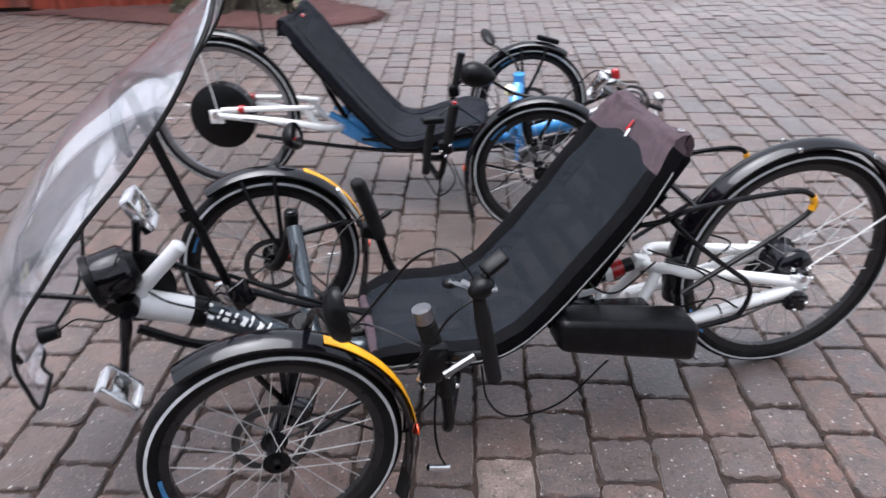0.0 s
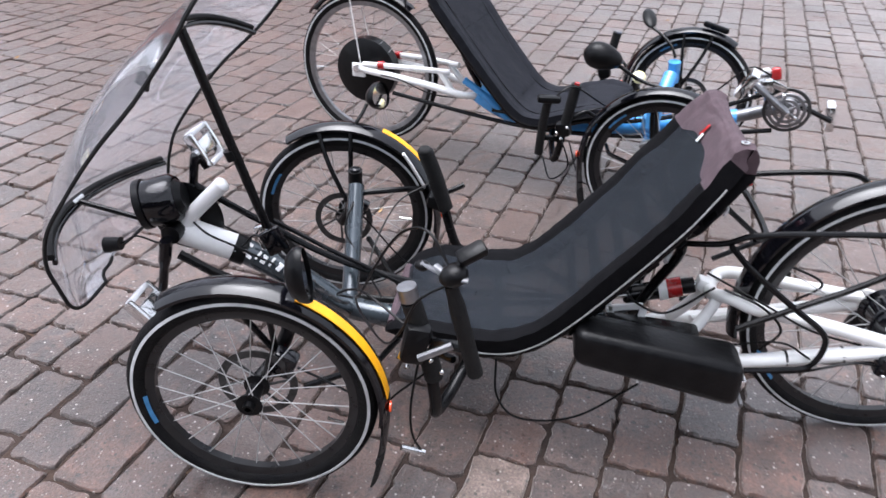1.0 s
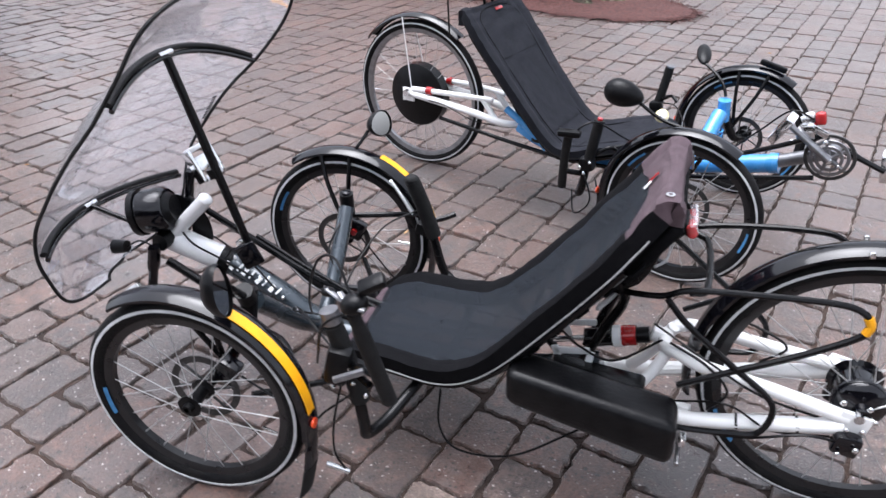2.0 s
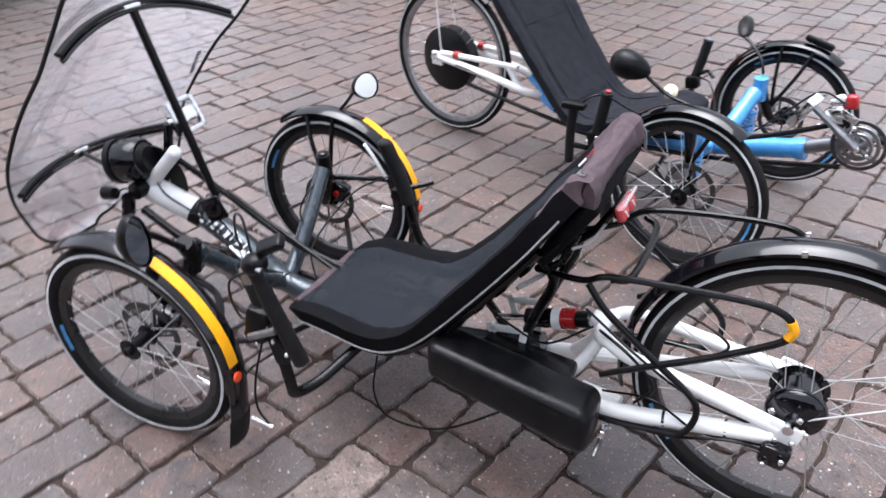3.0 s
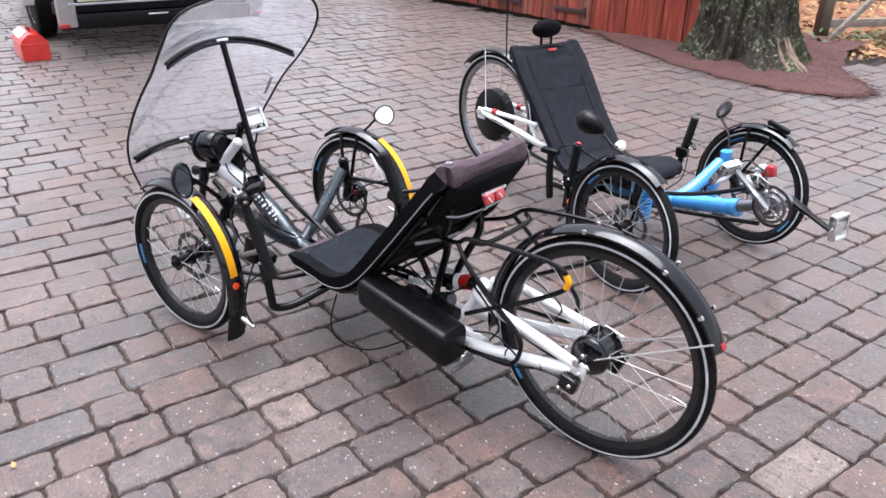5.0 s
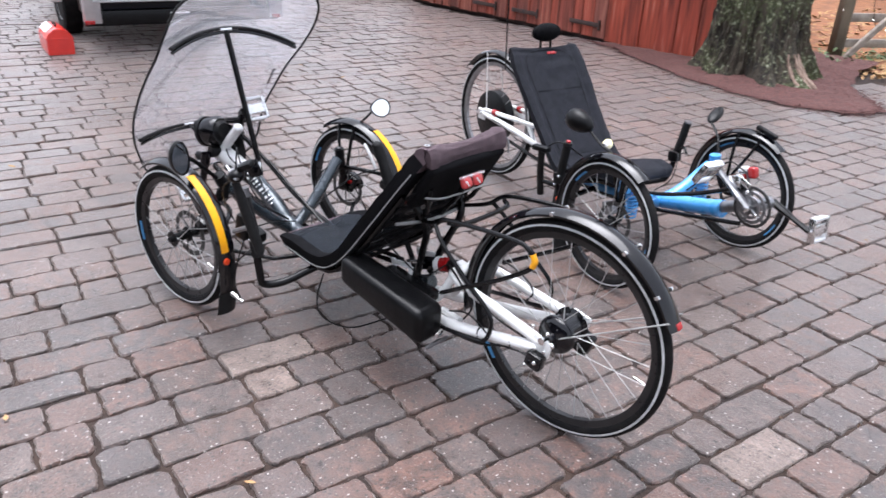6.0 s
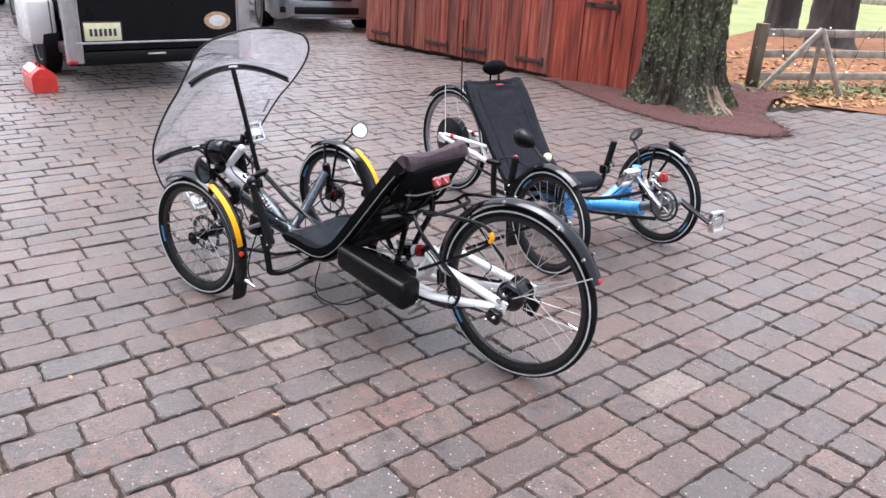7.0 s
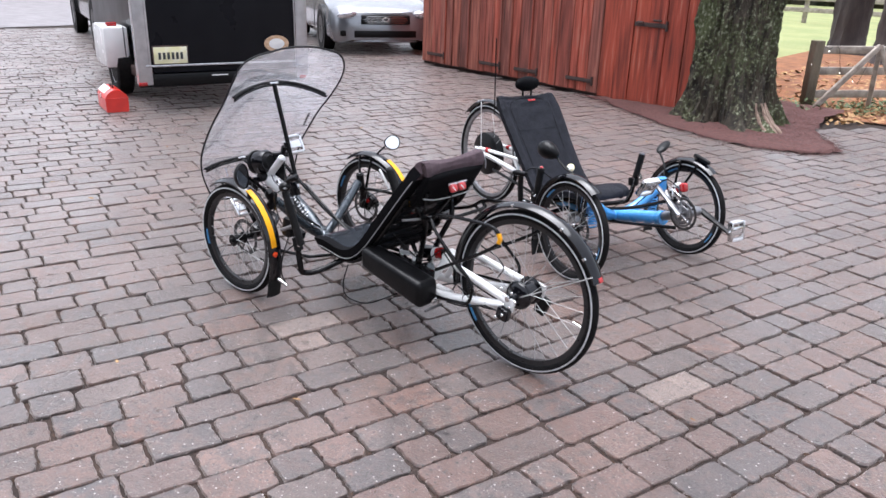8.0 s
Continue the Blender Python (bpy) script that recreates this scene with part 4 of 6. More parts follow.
# ---- second tricycle: sky-blue and white frame ----
tb = thing("recumbent_tricycle", "sky-blue and white recumbent tricycle with black headrest seat on brick paving", "tricycle", "parked recumbent tricycles", at=pose(1.03, 1.19, 0, 0, 0, 165.2))
WB = 1.235
for s, turn in ((-1, 9), (1, 26)):
    hub = (0, s * FRONT_Y, FRONT_Z)
    w = wheel(tb, hub, FRONT_R, 0.039, 24, 0.026, 0.060, "front_wheel", M["rim"], (60, 210), disc=0.08, disc_y=-s * 0.038, turn=turn)
    g = mudguard(tb, hub, 0.256, 0.062, -8, 124, "front_mudguard")
    mud_flap(g)
    part("round_reflector", turned([(0.0005, 0), (0.011, 0), (0.011, 0.004), (0.0005, 0.005)], 20), M["orange"], g, "orange-red round reflector", at=pose(0.268, s * 0.01, 0.01, 0, 0, -90))
    for e in ((-0.055, 0.253), (0.05, 0.253)):
        part("stay", rod([(e[0], -s * 0.025, e[1] - 0.008), (e[0] * 0.7 + 0.01, -s * 0.05, 0.17), (0.03, -s * 0.075, 0.05)], 0.0065, 8, 5), M["black_tube"], g)
part("guard_lamp", boxed((0.10, 0.025, 0.022), pose(-0.06, -0.385, 0.520, 0, -14, 0), 0.008), M["black"], tb)
rwb = wheel(tb, (WB, 0, 0.305), 0.305, 0.038, 28, 0.030, 0.075, "rear_wheel", M["rim_grey"], (), turn=5)
part("wheel_disc", turned([(0.02, -0.034), (0.125, -0.024), (0.130, -0.020), (0.130, 0.028), (0.125, 0.032), (0.02, 0.040)], 40), M["black"], rwb, "round black motor hub cover")
rgb = mudguard(tb, (WB, 0, 0.305), 0.321, 0.058, 40, 128, "rear_mudguard")
for s in (-1, 1):
    part("stay", rod([(0.0, s * 0.06, 0.0), (0.06, s * 0.036, 0.314)], 0.0024, 8), M["white"], rgb, "white mudguard stay")
armb = part("swingarm", rod([(WB - 0.01, -0.085, 0.330), (0.95, -0.078, 0.300), (0.80, -0.06, 0.272), (0.74, 0, 0.270), (0.80, 0.06, 0.272), (0.95, 0.078, 0.300), (WB - 0.01, 0.085, 0.330)], 0.0145, 12, 6), M["white"], tb, "white swingarm")
for s in (-1, 1):
    part("seat_stay", rod([(WB - 0.02, s * 0.085, 0.350), (1.0, s * 0.07, 0.355), (0.86, s * 0.05, 0.352)], 0.011, 10, 3), M["white"], armb)
    part("brace", rod([(0.90, s * 0.055, 0.35), (0.84, s * 0.06, 0.278)], 0.012, 10), M["white"], armb)
    part("dropout", boxed((0.055, 0.012, 0.055), pose(WB, s * 0.088, 0.325, 0, 0, 0), 0.004), M["white"], armb)
    part("axle_nut", rod([(WB, s * 0.094, 0.335), (WB, s * 0.112, 0.335)], 0.014, 10), M["chrome"], armb)
    part("red_cap", rod([(WB - 0.085, s * 0.080, 0.352), (WB - 0.110, s * 0.078, 0.353)], 0.0165, 12), M["red"], armb, "red clamp ring")
frame_b = part("main_frame", rod([(-0.185, 0, 0.306), (0.0, 0, 0.262), (0.10, 0, 0.240), (0.30, 0, 0.195), (0.50, 0, 0.185), (0.66, 0, 0.215), (0.76, 0, 0.265)], 0.031, 16, 6), M["blue"], tb, "sky-blue frame tube")
part("linkage", boxed((0.10, 0.10, 0.085), pose(0.70, 0, 0.265, 0, -25, 0), 0.012), M["blue"], tb, "blue pivot block")
part("linkage_fork", rod([(0.62, 0.045, 0.200), (0.70, 0.05, 0.27), (0.80, 0.05, 0.330)], 0.014, 10, 4), M["blue"], tb)
part("linkage_fork", rod([(0.62, -0.045, 0.200), (0.70, -0.05, 0.27), (0.80, -0.05, 0.330)], 0.014, 10, 4), M["blue"], tb)
part("boom_collar", rod([(-0.172, 0, 0.3035), (-0.200, 0, 0.3095)], 0.034, 16), M["blue"], frame_b)
part("boom", rod([(-0.17, 0, 0.3055), (-0.33, 0, 0.372)], 0.022, 14), M["rim_grey"], tb, "silver telescopic boom")
for s in (-1, 1):
    part("cross_arm", rod([(0.10, s * 0.02, 0.235), (0.085, s * 0.11, 0.270), (0.065, s * 0.235, 0.362)], 0.027, 16, 5), M["blue"], frame_b)
    part("kingpin_housing", rod([(0.060, s * 0.250, 0.410), (0.058, s * 0.262, 0.330)], 0.023, 16), M["blue"], frame_b)
    up = part("steering_knuckle", rod([(0.058, s * 0.264, 0.390), (0.045, s * 0.285, 0.32), (0.02, s * 0.305, 0.26), (0, s * 0.350, 0.243)], 0.015, 12, 4), M["black_tube"], tb)
    sp = part("coil_spring", rod([(0.060 + 0.022 * math.cos(k * 0.7), s * 0.205 + 0.022 * math.sin(k * 0.7), 0.215 + 0.0016 * k) for k in range(64)], 0.0036, 6), M["blue"], up, "blue suspension spring")
    part("brake_caliper", boxed((0.05, 0.035, 0.055), pose(0.05, s * 0.335, 0.285, 0, 25, 0), 0.008), M["rim_grey"], up)
    part("track_rod", rod([(0.085, s * 0.31, 0.205), (0.20, s * 0.16, 0.170), (0.24, s * 0.03, 0.160)], 0.0075, 8), M["black_tube"], up)
SEAT_B = [(0.190, 0.290), (0.205, 0.318), (0.275, 0.326), (0.365, 0.300), (0.46, 0.268), (0.535, 0.278), (0.605, 0.340), (0.70, 0.448), (0.79, 0.560), (0.855, 0.640), (0.895, 0.688), (0.914, 0.706), (0.930, 0.696), (0.932, 0.655)]
WIDE_B = [0.145, 0.170, 0.184, 0.192, 0.196, 0.196, 0.192, 0.196, 0.204, 0.206, 0.198, 0.190, 0.184, 0.178]
cover_b, head_b, top_b, low_b = seat(tb, SEAT_B, WIDE_B, 0.026, M["mesh_b"], M["mesh_b"], M["rubber"], 0.74, border_mat=M["mesh_b"])
cover_b.name = "mesh_seat"
part("badge", boxed((0.012, 0.050, 0.002), pose(0.890, -0.03, 0.688, 0, -50, 0), 0.0005), M["red"], head_b, "small red badge")
ib = [12, 18, 26, 34, 42, 50, 56, 60, 62]
for s in (-1, 1):
    part("seam", rod([top_b[i][12 + s * (8 if i < 58 else 6 if i < 62 else 3)] for i in ib], 0.0016, 6, 3), M["cloth"], cover_b)
part("seam", rod([top_b[62][k] for k in (9, 11, 13, 15)], 0.0022, 6), M["cloth"], cover_b)
for i in (24, 33, 47):
    part("crease", rod([top_b[i][k] for k in (4, 8, 12, 16, 20)], 0.0010, 6), M["cloth"], cover_b)
hr = part("headrest", ball((0.075, 0.165, 0.085), pose(0.940, -0.03, 0.772, 0, -20, 0), 22), M["cloth"], tb, "black padded headrest")
for y in (-0.06, 0.0):
    part("post", rod([(0.940, y, 0.75), (0.932, y, 0.66)], 0.006, 8), M["black_tube"], hr)
for s in (-1, 1):
    part("seat_stay", rod([(0.835, s * 0.12, 0.58), (0.79, s * 0.07, 0.42), (0.72, s * 0.03, 0.27)], 0.011, 10, 3), M["black_tube"], tb)
part("flag_pole", rod([(1.00, 0.145, 0.60), (1.01, 0.147, 0.80), (1.015, 0.15, 1.02)], 0.0035, 8), M["black"], tb)
barb = part("handlebar", rod([(0.308, -0.346, 0.44), (0.330, -0.345, 0.33), (0.350, -0.335, 0.215), (0.375, -0.29, 0.185), (0.44, 0, 0.180), (0.375, 0.29, 0.185), (0.350, 0.335, 0.215), (0.330, 0.345, 0.33), (0.308, 0.346, 0.44)], 0.0125, 12, 6), M["black_tube"], tb)
for s in (-1, 1):
    part("grip", rod([(0.335, s * 0.343, 0.300), (0.318, s * 0.346, 0.39), (0.304, s * 0.348, 0.470)], 0.0175, 14, 4), M["rubber"], barb)
    part("grip_cap", rod([(0.304, s * 0.348, 0.468), (0.3025, s * 0.348, 0.476)], 0.0165 if s < 0 else 0.009, 14), M["rim_grey"] if s < 0 else M["red"], barb, "grey cap" if s < 0 else "red cap")
    part("lever_clamp", boxed((0.050, 0.045, 0.050), pose(0.335, s * 0.340, 0.310, 0, 10, 0), 0.012), M["black"], barb)
    part("brake_lever", rod([(0.325, s * 0.340, 0.335), (0.275, s * 0.315, 0.370), (0.245, s * 0.300, 0.355)], 0.0065, 8, 4), M["black_tube"], barb)
    for x, y, z in ((0.318, 0.366, 0.325), (0.352, 0.362, 0.30), (0.335, 0.368, 0.285)):
        part("clamp_bolt", ball((0.012, 0.012, 0.012), pose(x, s * y, z), 8), M["chrome"], barb)
part("bar_end_grip", rod([(0.378, 0.415, 0.425), (0.392, 0.400, 0.340), (0.405, 0.375, 0.225)], 0.0145, 12, 4), M["rubber"], barb)
part("shifter_body", boxed((0.075, 0.036, 0.022), pose(0.372, 0.425, 0.436, 0, 0, 15), 0.008), M["black"], barb)
part("bar_bracket", rod([(0.350, 0.340, 0.270), (0.398, 0.392, 0.290)], 0.010, 8), M["black_tube"], barb)
for pts in ([(0.37, 0.42, 0.43), (0.31, 0.38, 0.47), (0.24, 0.28, 0.40), (0.16, 0.10, 0.28)], [(0.34, 0.36, 0.29), (0.30, 0.38, 0.20), (0.36, 0.36, 0.13), (0.42, 0.25, 0.16)]):
    part("cable", rod(pts, 0.003, 6, 8), M["black"], barb)
# mirrors
ms = part("mirror_stalk", rod([(0.03, 0.375, 0.495), (0.04, 0.365, 0.50), (0.11, 0.362, 0.515), (0.19, 0.365, 0.560)], 0.0055, 8, 5), M["black_tube"], tb)
bm = ball((0.125, 0.078, 0.082), None, 20)
for v in bm.verts:
    v.co.y *= 1.0 + 3.2 * v.co.x
    v.co.z *= 1.0 + 3.6 * v.co.x
part("mirror_shell", bm, M["black"], ms, "black teardrop mirror back", at=pose(0.225, 0.376, 0.577, 0, -12, 10))
part("bell", turned([(0.0005, -0.006), (0.018, -0.006), (0.021, 0.002), (0.012, 0.010), (0.0005, 0.012)], 20), M["dial"], ms, at=pose(0.115, 0.328, 0.512, 30, 0, 20))
part("bell_arm", rod([(0.118, 0.362, 0.515), (0.115, 0.335, 0.510)], 0.005, 8), M["black"], ms)
part("bell_dial", turned([(0.0005, 0.014), (0.011, 0.0125), (0.012, 0.008), (0.0005, 0.008)], 18), M["white"], ms, "white bell dial", at=pose(0.115, 0.328, 0.512, 30, 0, 20))
ms2 = part("mirror_stalk", rod([(0.062, -0.262, 0.420), (0.085, -0.285, 0.458), (0.130, -0.310, 0.490), (0.178, -0.335, 0.512)], 0.0055, 8, 5), M["black_tube"], tb)
part("mirror_shell", ball((0.055, 0.030, 0.125), between((0.170, -0.315, 0.505), (0.214, -0.440, 0.556)), 18), M["black"], ms2)
# cranks, chainring and lamp
BX, BZ = -0.345, 0.378
part("bottom_bracket", rod([(BX, -0.05, BZ), (BX, 0.05, BZ)], 0.024, 16), M["rim_grey"], tb)
for r_out, y_at, mat_r in ((0.074, 0.046, "disc"), (0.058, 0.053, "rim_grey"), (0.040, 0.059, "rim_grey")):
    ring = part("chainring", turned([(r_out - 0.009, -0.002), (r_out, -0.002), (r_out + 0.002, 0), (r_out, 0.002), (r_out - 0.009, 0.002)], 48, closed_profile=True), M[mat_r], tb, at=pose(BX, y_at, BZ))
    for k in range(5):
        a = k * 2 * math.pi / 5
        part("spider_arm", rod([(0, 0, 0), ((r_out - 0.008) * math.cos(a), 0, (r_out - 0.008) * math.sin(a))], 0.006, 6), M[mat_r], ring)
for s, foot, mat_c in ((-1, (-0.50, -0.09, 0.317), "black"), (1, (-0.205, 0.09, 0.478), "rim_grey")):
    crank = part("crank_arm", rod([(BX, s * 0.072, BZ), ((BX + foot[0]) / 2, s * 0.078, (BZ + foot[2]) / 2), (foot[0], s * 0.085, foot[2])], [0.018] * 4 + [0.013] * 5, 10, 4, flat=0.7), M[mat_c], tb)
    cage_pedal(tb, foot[0], 0, foot[2], s, 98 if s < 0 else 60)
part("lamp_post", rod([(BX + 0.06, 0, BZ - 0.01), (BX + 0.075, 0, 0.45), (BX + 0.07, 0, 0.49)], 0.011, 10), M["rim_grey"], tb)
part("front_derailleur", boxed((0.05, 0.05, 0.05), pose(BX + 0.08, 0.045, 0.45, 0, 20, 0), 0.01), M["chrome"], tb)
for x, y, z, w in ((BX + 0.02, 0.062, BZ + 0.05, 0.016), (BX + 0.06, 0.055, BZ + 0.06, 0.020), (BX - 0.03, 0.060, BZ - 0.02, 0.014), (BX + 0.10, 0.040, 0.425, 0.022), (BX + 0.12, 0.030, 0.40, 0.018), (BX, 0.078, BZ, 0.024)):
    part("bolt", ball((w, w * 0.8, w), pose(x, y, z), 10), M["chrome"], tb)
part("derailleur_cage", boxed((0.070, 0.006, 0.022), pose(BX + 0.05, 0.058, BZ + 0.082, 0, -22, 0), 0.003), M["chrome"], tb)
part("derailleur_link", rod([(BX + 0.06, 0.055, BZ + 0.08), (BX + 0.085, 0.03, 0.43)], 0.008, 8), M["rim_grey"], tb)
part("cable", rod([(BX + 0.07, 0.02, 0.48), (BX + 0.14, 0.03, 0.50), (BX + 0.22, 0.03, 0.42), (BX + 0.30, 0.03, 0.335)], 0.003, 6, 6), M["black"], tb)
rl = part("red_lamp", boxed((0.032, 0.030, 0.042), pose(BX + 0.055, 0.0, 0.482, 0, 15, 0), 0.009, 3), M["red"], tb, "red lamp on the boom")
part("lamp_clamp", rod([(BX + 0.11, 0.0, 0.468), (BX + 0.065, 0.0, 0.486)], 0.010, 14), M["chrome"], tb)
part("white_lamp", boxed((0.026, 0.024, 0.020), pose(BX + 0.088, 0.004, 0.486, 0, 20, 0), 0.006), M["white"], tb)
part("chain_guard_tube", rod([(BX + 0.03, 0.050, BZ + 0.070), (-0.10, 0.055, 0.345), (0.15, 0.055, 0.265), (0.45, 0.055, 0.225), (0.68, 0.055, 0.230)], 0.0085, 8, 5), M["black_tube"], tb)
part("chain_guard_tube", rod([(BX + 0.03, 0.050, BZ - 0.075), (-0.10, 0.052, 0.255), (0.15, 0.05, 0.205), (0.45, 0.05, 0.180), (0.70, 0.05, 0.19), (1.10, 0.06, 0.24)], 0.0085, 8, 5), M["black_tube"], tb)
for pts in (
    [(0.30, 0.28, 0.35), (0.22, 0.22, 0.36), (0.14, 0.10, 0.30), (0.15, 0.02, 0.26)],
    [(0.30, -0.28, 0.35), (0.22, -0.22, 0.36), (0.14, -0.10, 0.30), (0.15, -0.02, 0.26)],
    [(0.32, 0.30, 0.25), (0.25, 0.36, 0.14), (0.15, 0.35, 0.16), (0.06, 0.34, 0.27)],
    [(0.78, 0.06, 0.26), (0.92, 0.09, 0.27), (1.05, 0.095, 0.31), (1.13, 0.10, 0.32)],
):
    part("cable", rod(pts, 0.0026, 6, 8), M["black"], tb)

# ---- ground and surroundings ----
M |= dict(
    mulch=material("red_mulch", (0.118, 0.047, 0.040), (0.066, 0.029, 0.026), rough=0.95, scale=40, bump=1.0, bump_scale=90),
    straw=material("pine_straw", (0.245, 0.100, 0.038), (0.140, 0.058, 0.028), rough=0.95, scale=5, bump=1.0, bump_scale=40),
    lawn=material("lawn_grass", (0.19, 0.22, 0.085), (0.26, 0.27, 0.115), rough=0.95, scale=0.8, bump=0.8, bump_scale=60),
    road=material("road_asphalt", (0.20, 0.185, 0.19), (0.16, 0.148, 0.152), rough=0.8, scale=3, bump=0.3, bump_scale=200),
    bark_bare=material("bare_root_wood", (0.30, 0.215, 0.165), (0.13, 0.085, 0.065), rough=0.9, scale=18, bump=0.7, bump_scale=50, stretch=(1, 1, 0.3)),
    bark_far=material("far_bark", (0.030, 0.024, 0.024), (0.055, 0.045, 0.042), rough=0.95, scale=9, bump=0.9, bump_scale=30, stretch=(1, 1, 0.3)),
    rail=material("weathered_rail", (0.40, 0.36, 0.31), (0.24, 0.21, 0.18), rough=0.9, scale=12, bump=0.5, bump_scale=60),
    post=material("weathered_post", (0.17, 0.14, 0.10), (0.10, 0.085, 0.06), rough=0.9, scale=12, bump=0.6, bump_scale=60, stretch=(1, 1, 0.3)),
    iron=material("rusty_black_iron", (0.030, 0.022, 0.022), (0.075, 0.038, 0.030), rough=0.75, scale=40, bump=0.3),
    silver=material("silver_car_paint", (0.27, 0.28, 0.30), (0.24, 0.25, 0.27), rough=0.22, metal=0.6, scale=6, coat=0.8),
    trailer=material("black_trailer_skin", (0.004, 0.005, 0.008), (0.007, 0.008, 0.011), rough=0.3, scale=3, spec=0.2),
    alu=material("dull_aluminium", (0.62, 0.63, 0.65), (0.50, 0.51, 0.53), rough=0.35, metal=0.9, scale=10),
    enamel=material("white_enamel", (0.80, 0.80, 0.80), (0.74, 0.74, 0.74), rough=0.25, scale=5, coat=0.3),
    dark_paint=material("dark_car_paint", (0.020, 0.022, 0.024), (0.03, 0.032, 0.034), rough=0.2, scale=5, coat=0.6),
    glass=material("dark_glass", (0.02, 0.024, 0.026), (0.03, 0.034, 0.036), rough=0.05, scale=3, rough_var=0.02),
    plate=material("cream_plate", (0.72, 0.68, 0.36), (0.80, 0.78, 0.60), rough=0.4, scale=14),
    ink=material("dark_ink", (0.04, 0.05, 0.05), (0.03, 0.03, 0.03), rough=0.5),
    badge=material("tan_badge", (0.45, 0.28, 0.16), (0.60, 0.42, 0.28), rough=0.5, scale=30),
    paper=material("white_sticker", (0.80, 0.80, 0.78), (0.7, 0.7, 0.7), rough=0.5),
    tool=material("red_tool_paint", (0.72, 0.035, 0.020), (0.60, 0.025, 0.018), rough=0.3, scale=9, coat=0.4),
    leaf=material("dead_leaf", (0.30, 0.16, 0.07), (0.45, 0.30, 0.14), rough=0.8, scale=40),
    ivy=material("ivy_leaf", (0.055, 0.11, 0.035), (0.12, 0.17, 0.07), rough=0.5, scale=20),
    bulb=emitting("string_bulb", (1.0, 0.95, 0.85), 1.6),
)


def board_material(name, stops):
    """Weathered red barn boards: each with a tone of its own, streaks along the grain, bare wood and dark grime."""
    m = material(name, (0.3, 0.04, 0.025), (0.2, 0.03, 0.02), rough=0.75, scale=9, bump=0.6, bump_scale=40, stretch=(4, 4, 0.35))
    n, l = m.node_tree.nodes, m.node_tree.links
    info = n.new("ShaderNodeObjectInfo")
    ramp = n.new("ShaderNodeValToRGB")
    while len(ramp.color_ramp.elements) < len(stops):
        ramp.color_ramp.elements.new(0.5)
    for e, (at, c) in zip(ramp.color_ramp.elements, stops):
        e.position, e.color = at, (*c, 1)
    l.new(info.outputs["Random"], ramp.inputs[0])
    geo = n.new("ShaderNodeNewGeometry")
    mp = n.new("ShaderNodeMapping")
    mp.inputs["Scale"].default_value = (14, 14, 0.9)
    l.new(geo.outputs["Position"], mp.inputs[0])
    nz = n.new("ShaderNodeTexNoise")
    nz.inputs["Scale"].default_value, nz.inputs["Detail"].default_value = 1.6, 8
    l.new(mp.outputs[0], nz.inputs["Vector"])
    rg = n.new("ShaderNodeMapRange")
    rg.inputs[1].default_value, rg.inputs[2].default_value, rg.inputs[3].default_value, rg.inputs[4].default_value = 0.3, 0.7, 0.35, 1.5
    l.new(nz.outputs[0], rg.inputs[0])
    sc = n.new("ShaderNodeVectorMath")
    sc.operation = "SCALE"
    l.new(ramp.outputs[0], sc.inputs[0])
    l.new(rg.outputs[0], sc.inputs["Scale"])
    bare = n.new("ShaderNodeMapRange")
    bare.inputs[1].default_value, bare.inputs[2].default_value = 0.60, 0.74
    l.new(nz.outputs[0], bare.inputs[0])
    mix = n.new("ShaderNodeMix")
    mix.data_type = "RGBA"
    mix.inputs[7].default_value = (0.34, 0.17, 0.12, 1)
    l.new(bare.outputs[0], mix.inputs[0])
    l.new(sc.outputs[0], mix.inputs[6])
    l.new(mix.outputs[2], n["Principled BSDF"].inputs["Base Color"])
    return m


M["boards"] = board_material("weathered_red_boards", [(0.0, (0.28, 0.062, 0.040)), (0.2, (0.17, 0.060, 0.046)), (0.4, (0.36, 0.070, 0.040)), (0.6, (0.25, 0.082, 0.060)), (0.8, (0.33, 0.100, 0.066)), (1.0, (0.19, 0.062, 0.046))])
M["boards_new"] = board_material("fresh_red_boards", [(0.0, (0.32, 0.052, 0.026)), (0.5, (0.26, 0.044, 0.024)), (1.0, (0.36, 0.064, 0.032))])


def flat(name, outline, z, mat, kind="structure", label="", grid=0.0, mound=None):
    """A level sheet with the given outline, filled; a mound lifts it by a height rule."""
    bm = bmesh.new()
    vs = [bm.verts.new((x, y, z)) for x, y in outline]
    f = bm.faces.new(vs)
    if f.normal.z < 0:
        f.normal_flip()
    if grid:
        bmesh.ops.triangulate(bm, faces=bm.faces)
        for _ in range(6):
            long = [e for e in bm.edges if e.calc_length() > grid]
            if not long:
                break
            bmesh.ops.subdivide_edges(bm, edges=long, cuts=1)
            bmesh.ops.triangulate(bm, faces=[f for f in bm.faces if len(f.verts) > 3])
        for v in bm.verts:
            v.co.z += mound(v.co.x, v.co.y)
    bmesh.ops.recalc_face_normals(bm, faces=bm.faces)
    if sum(f.normal.z for f in bm.faces) < 0:
        bmesh.ops.reverse_faces(bm, faces=bm.faces)
    ob = part(name, bm, mat)
    tagged(ob, label, "", "", kind)
    return ob


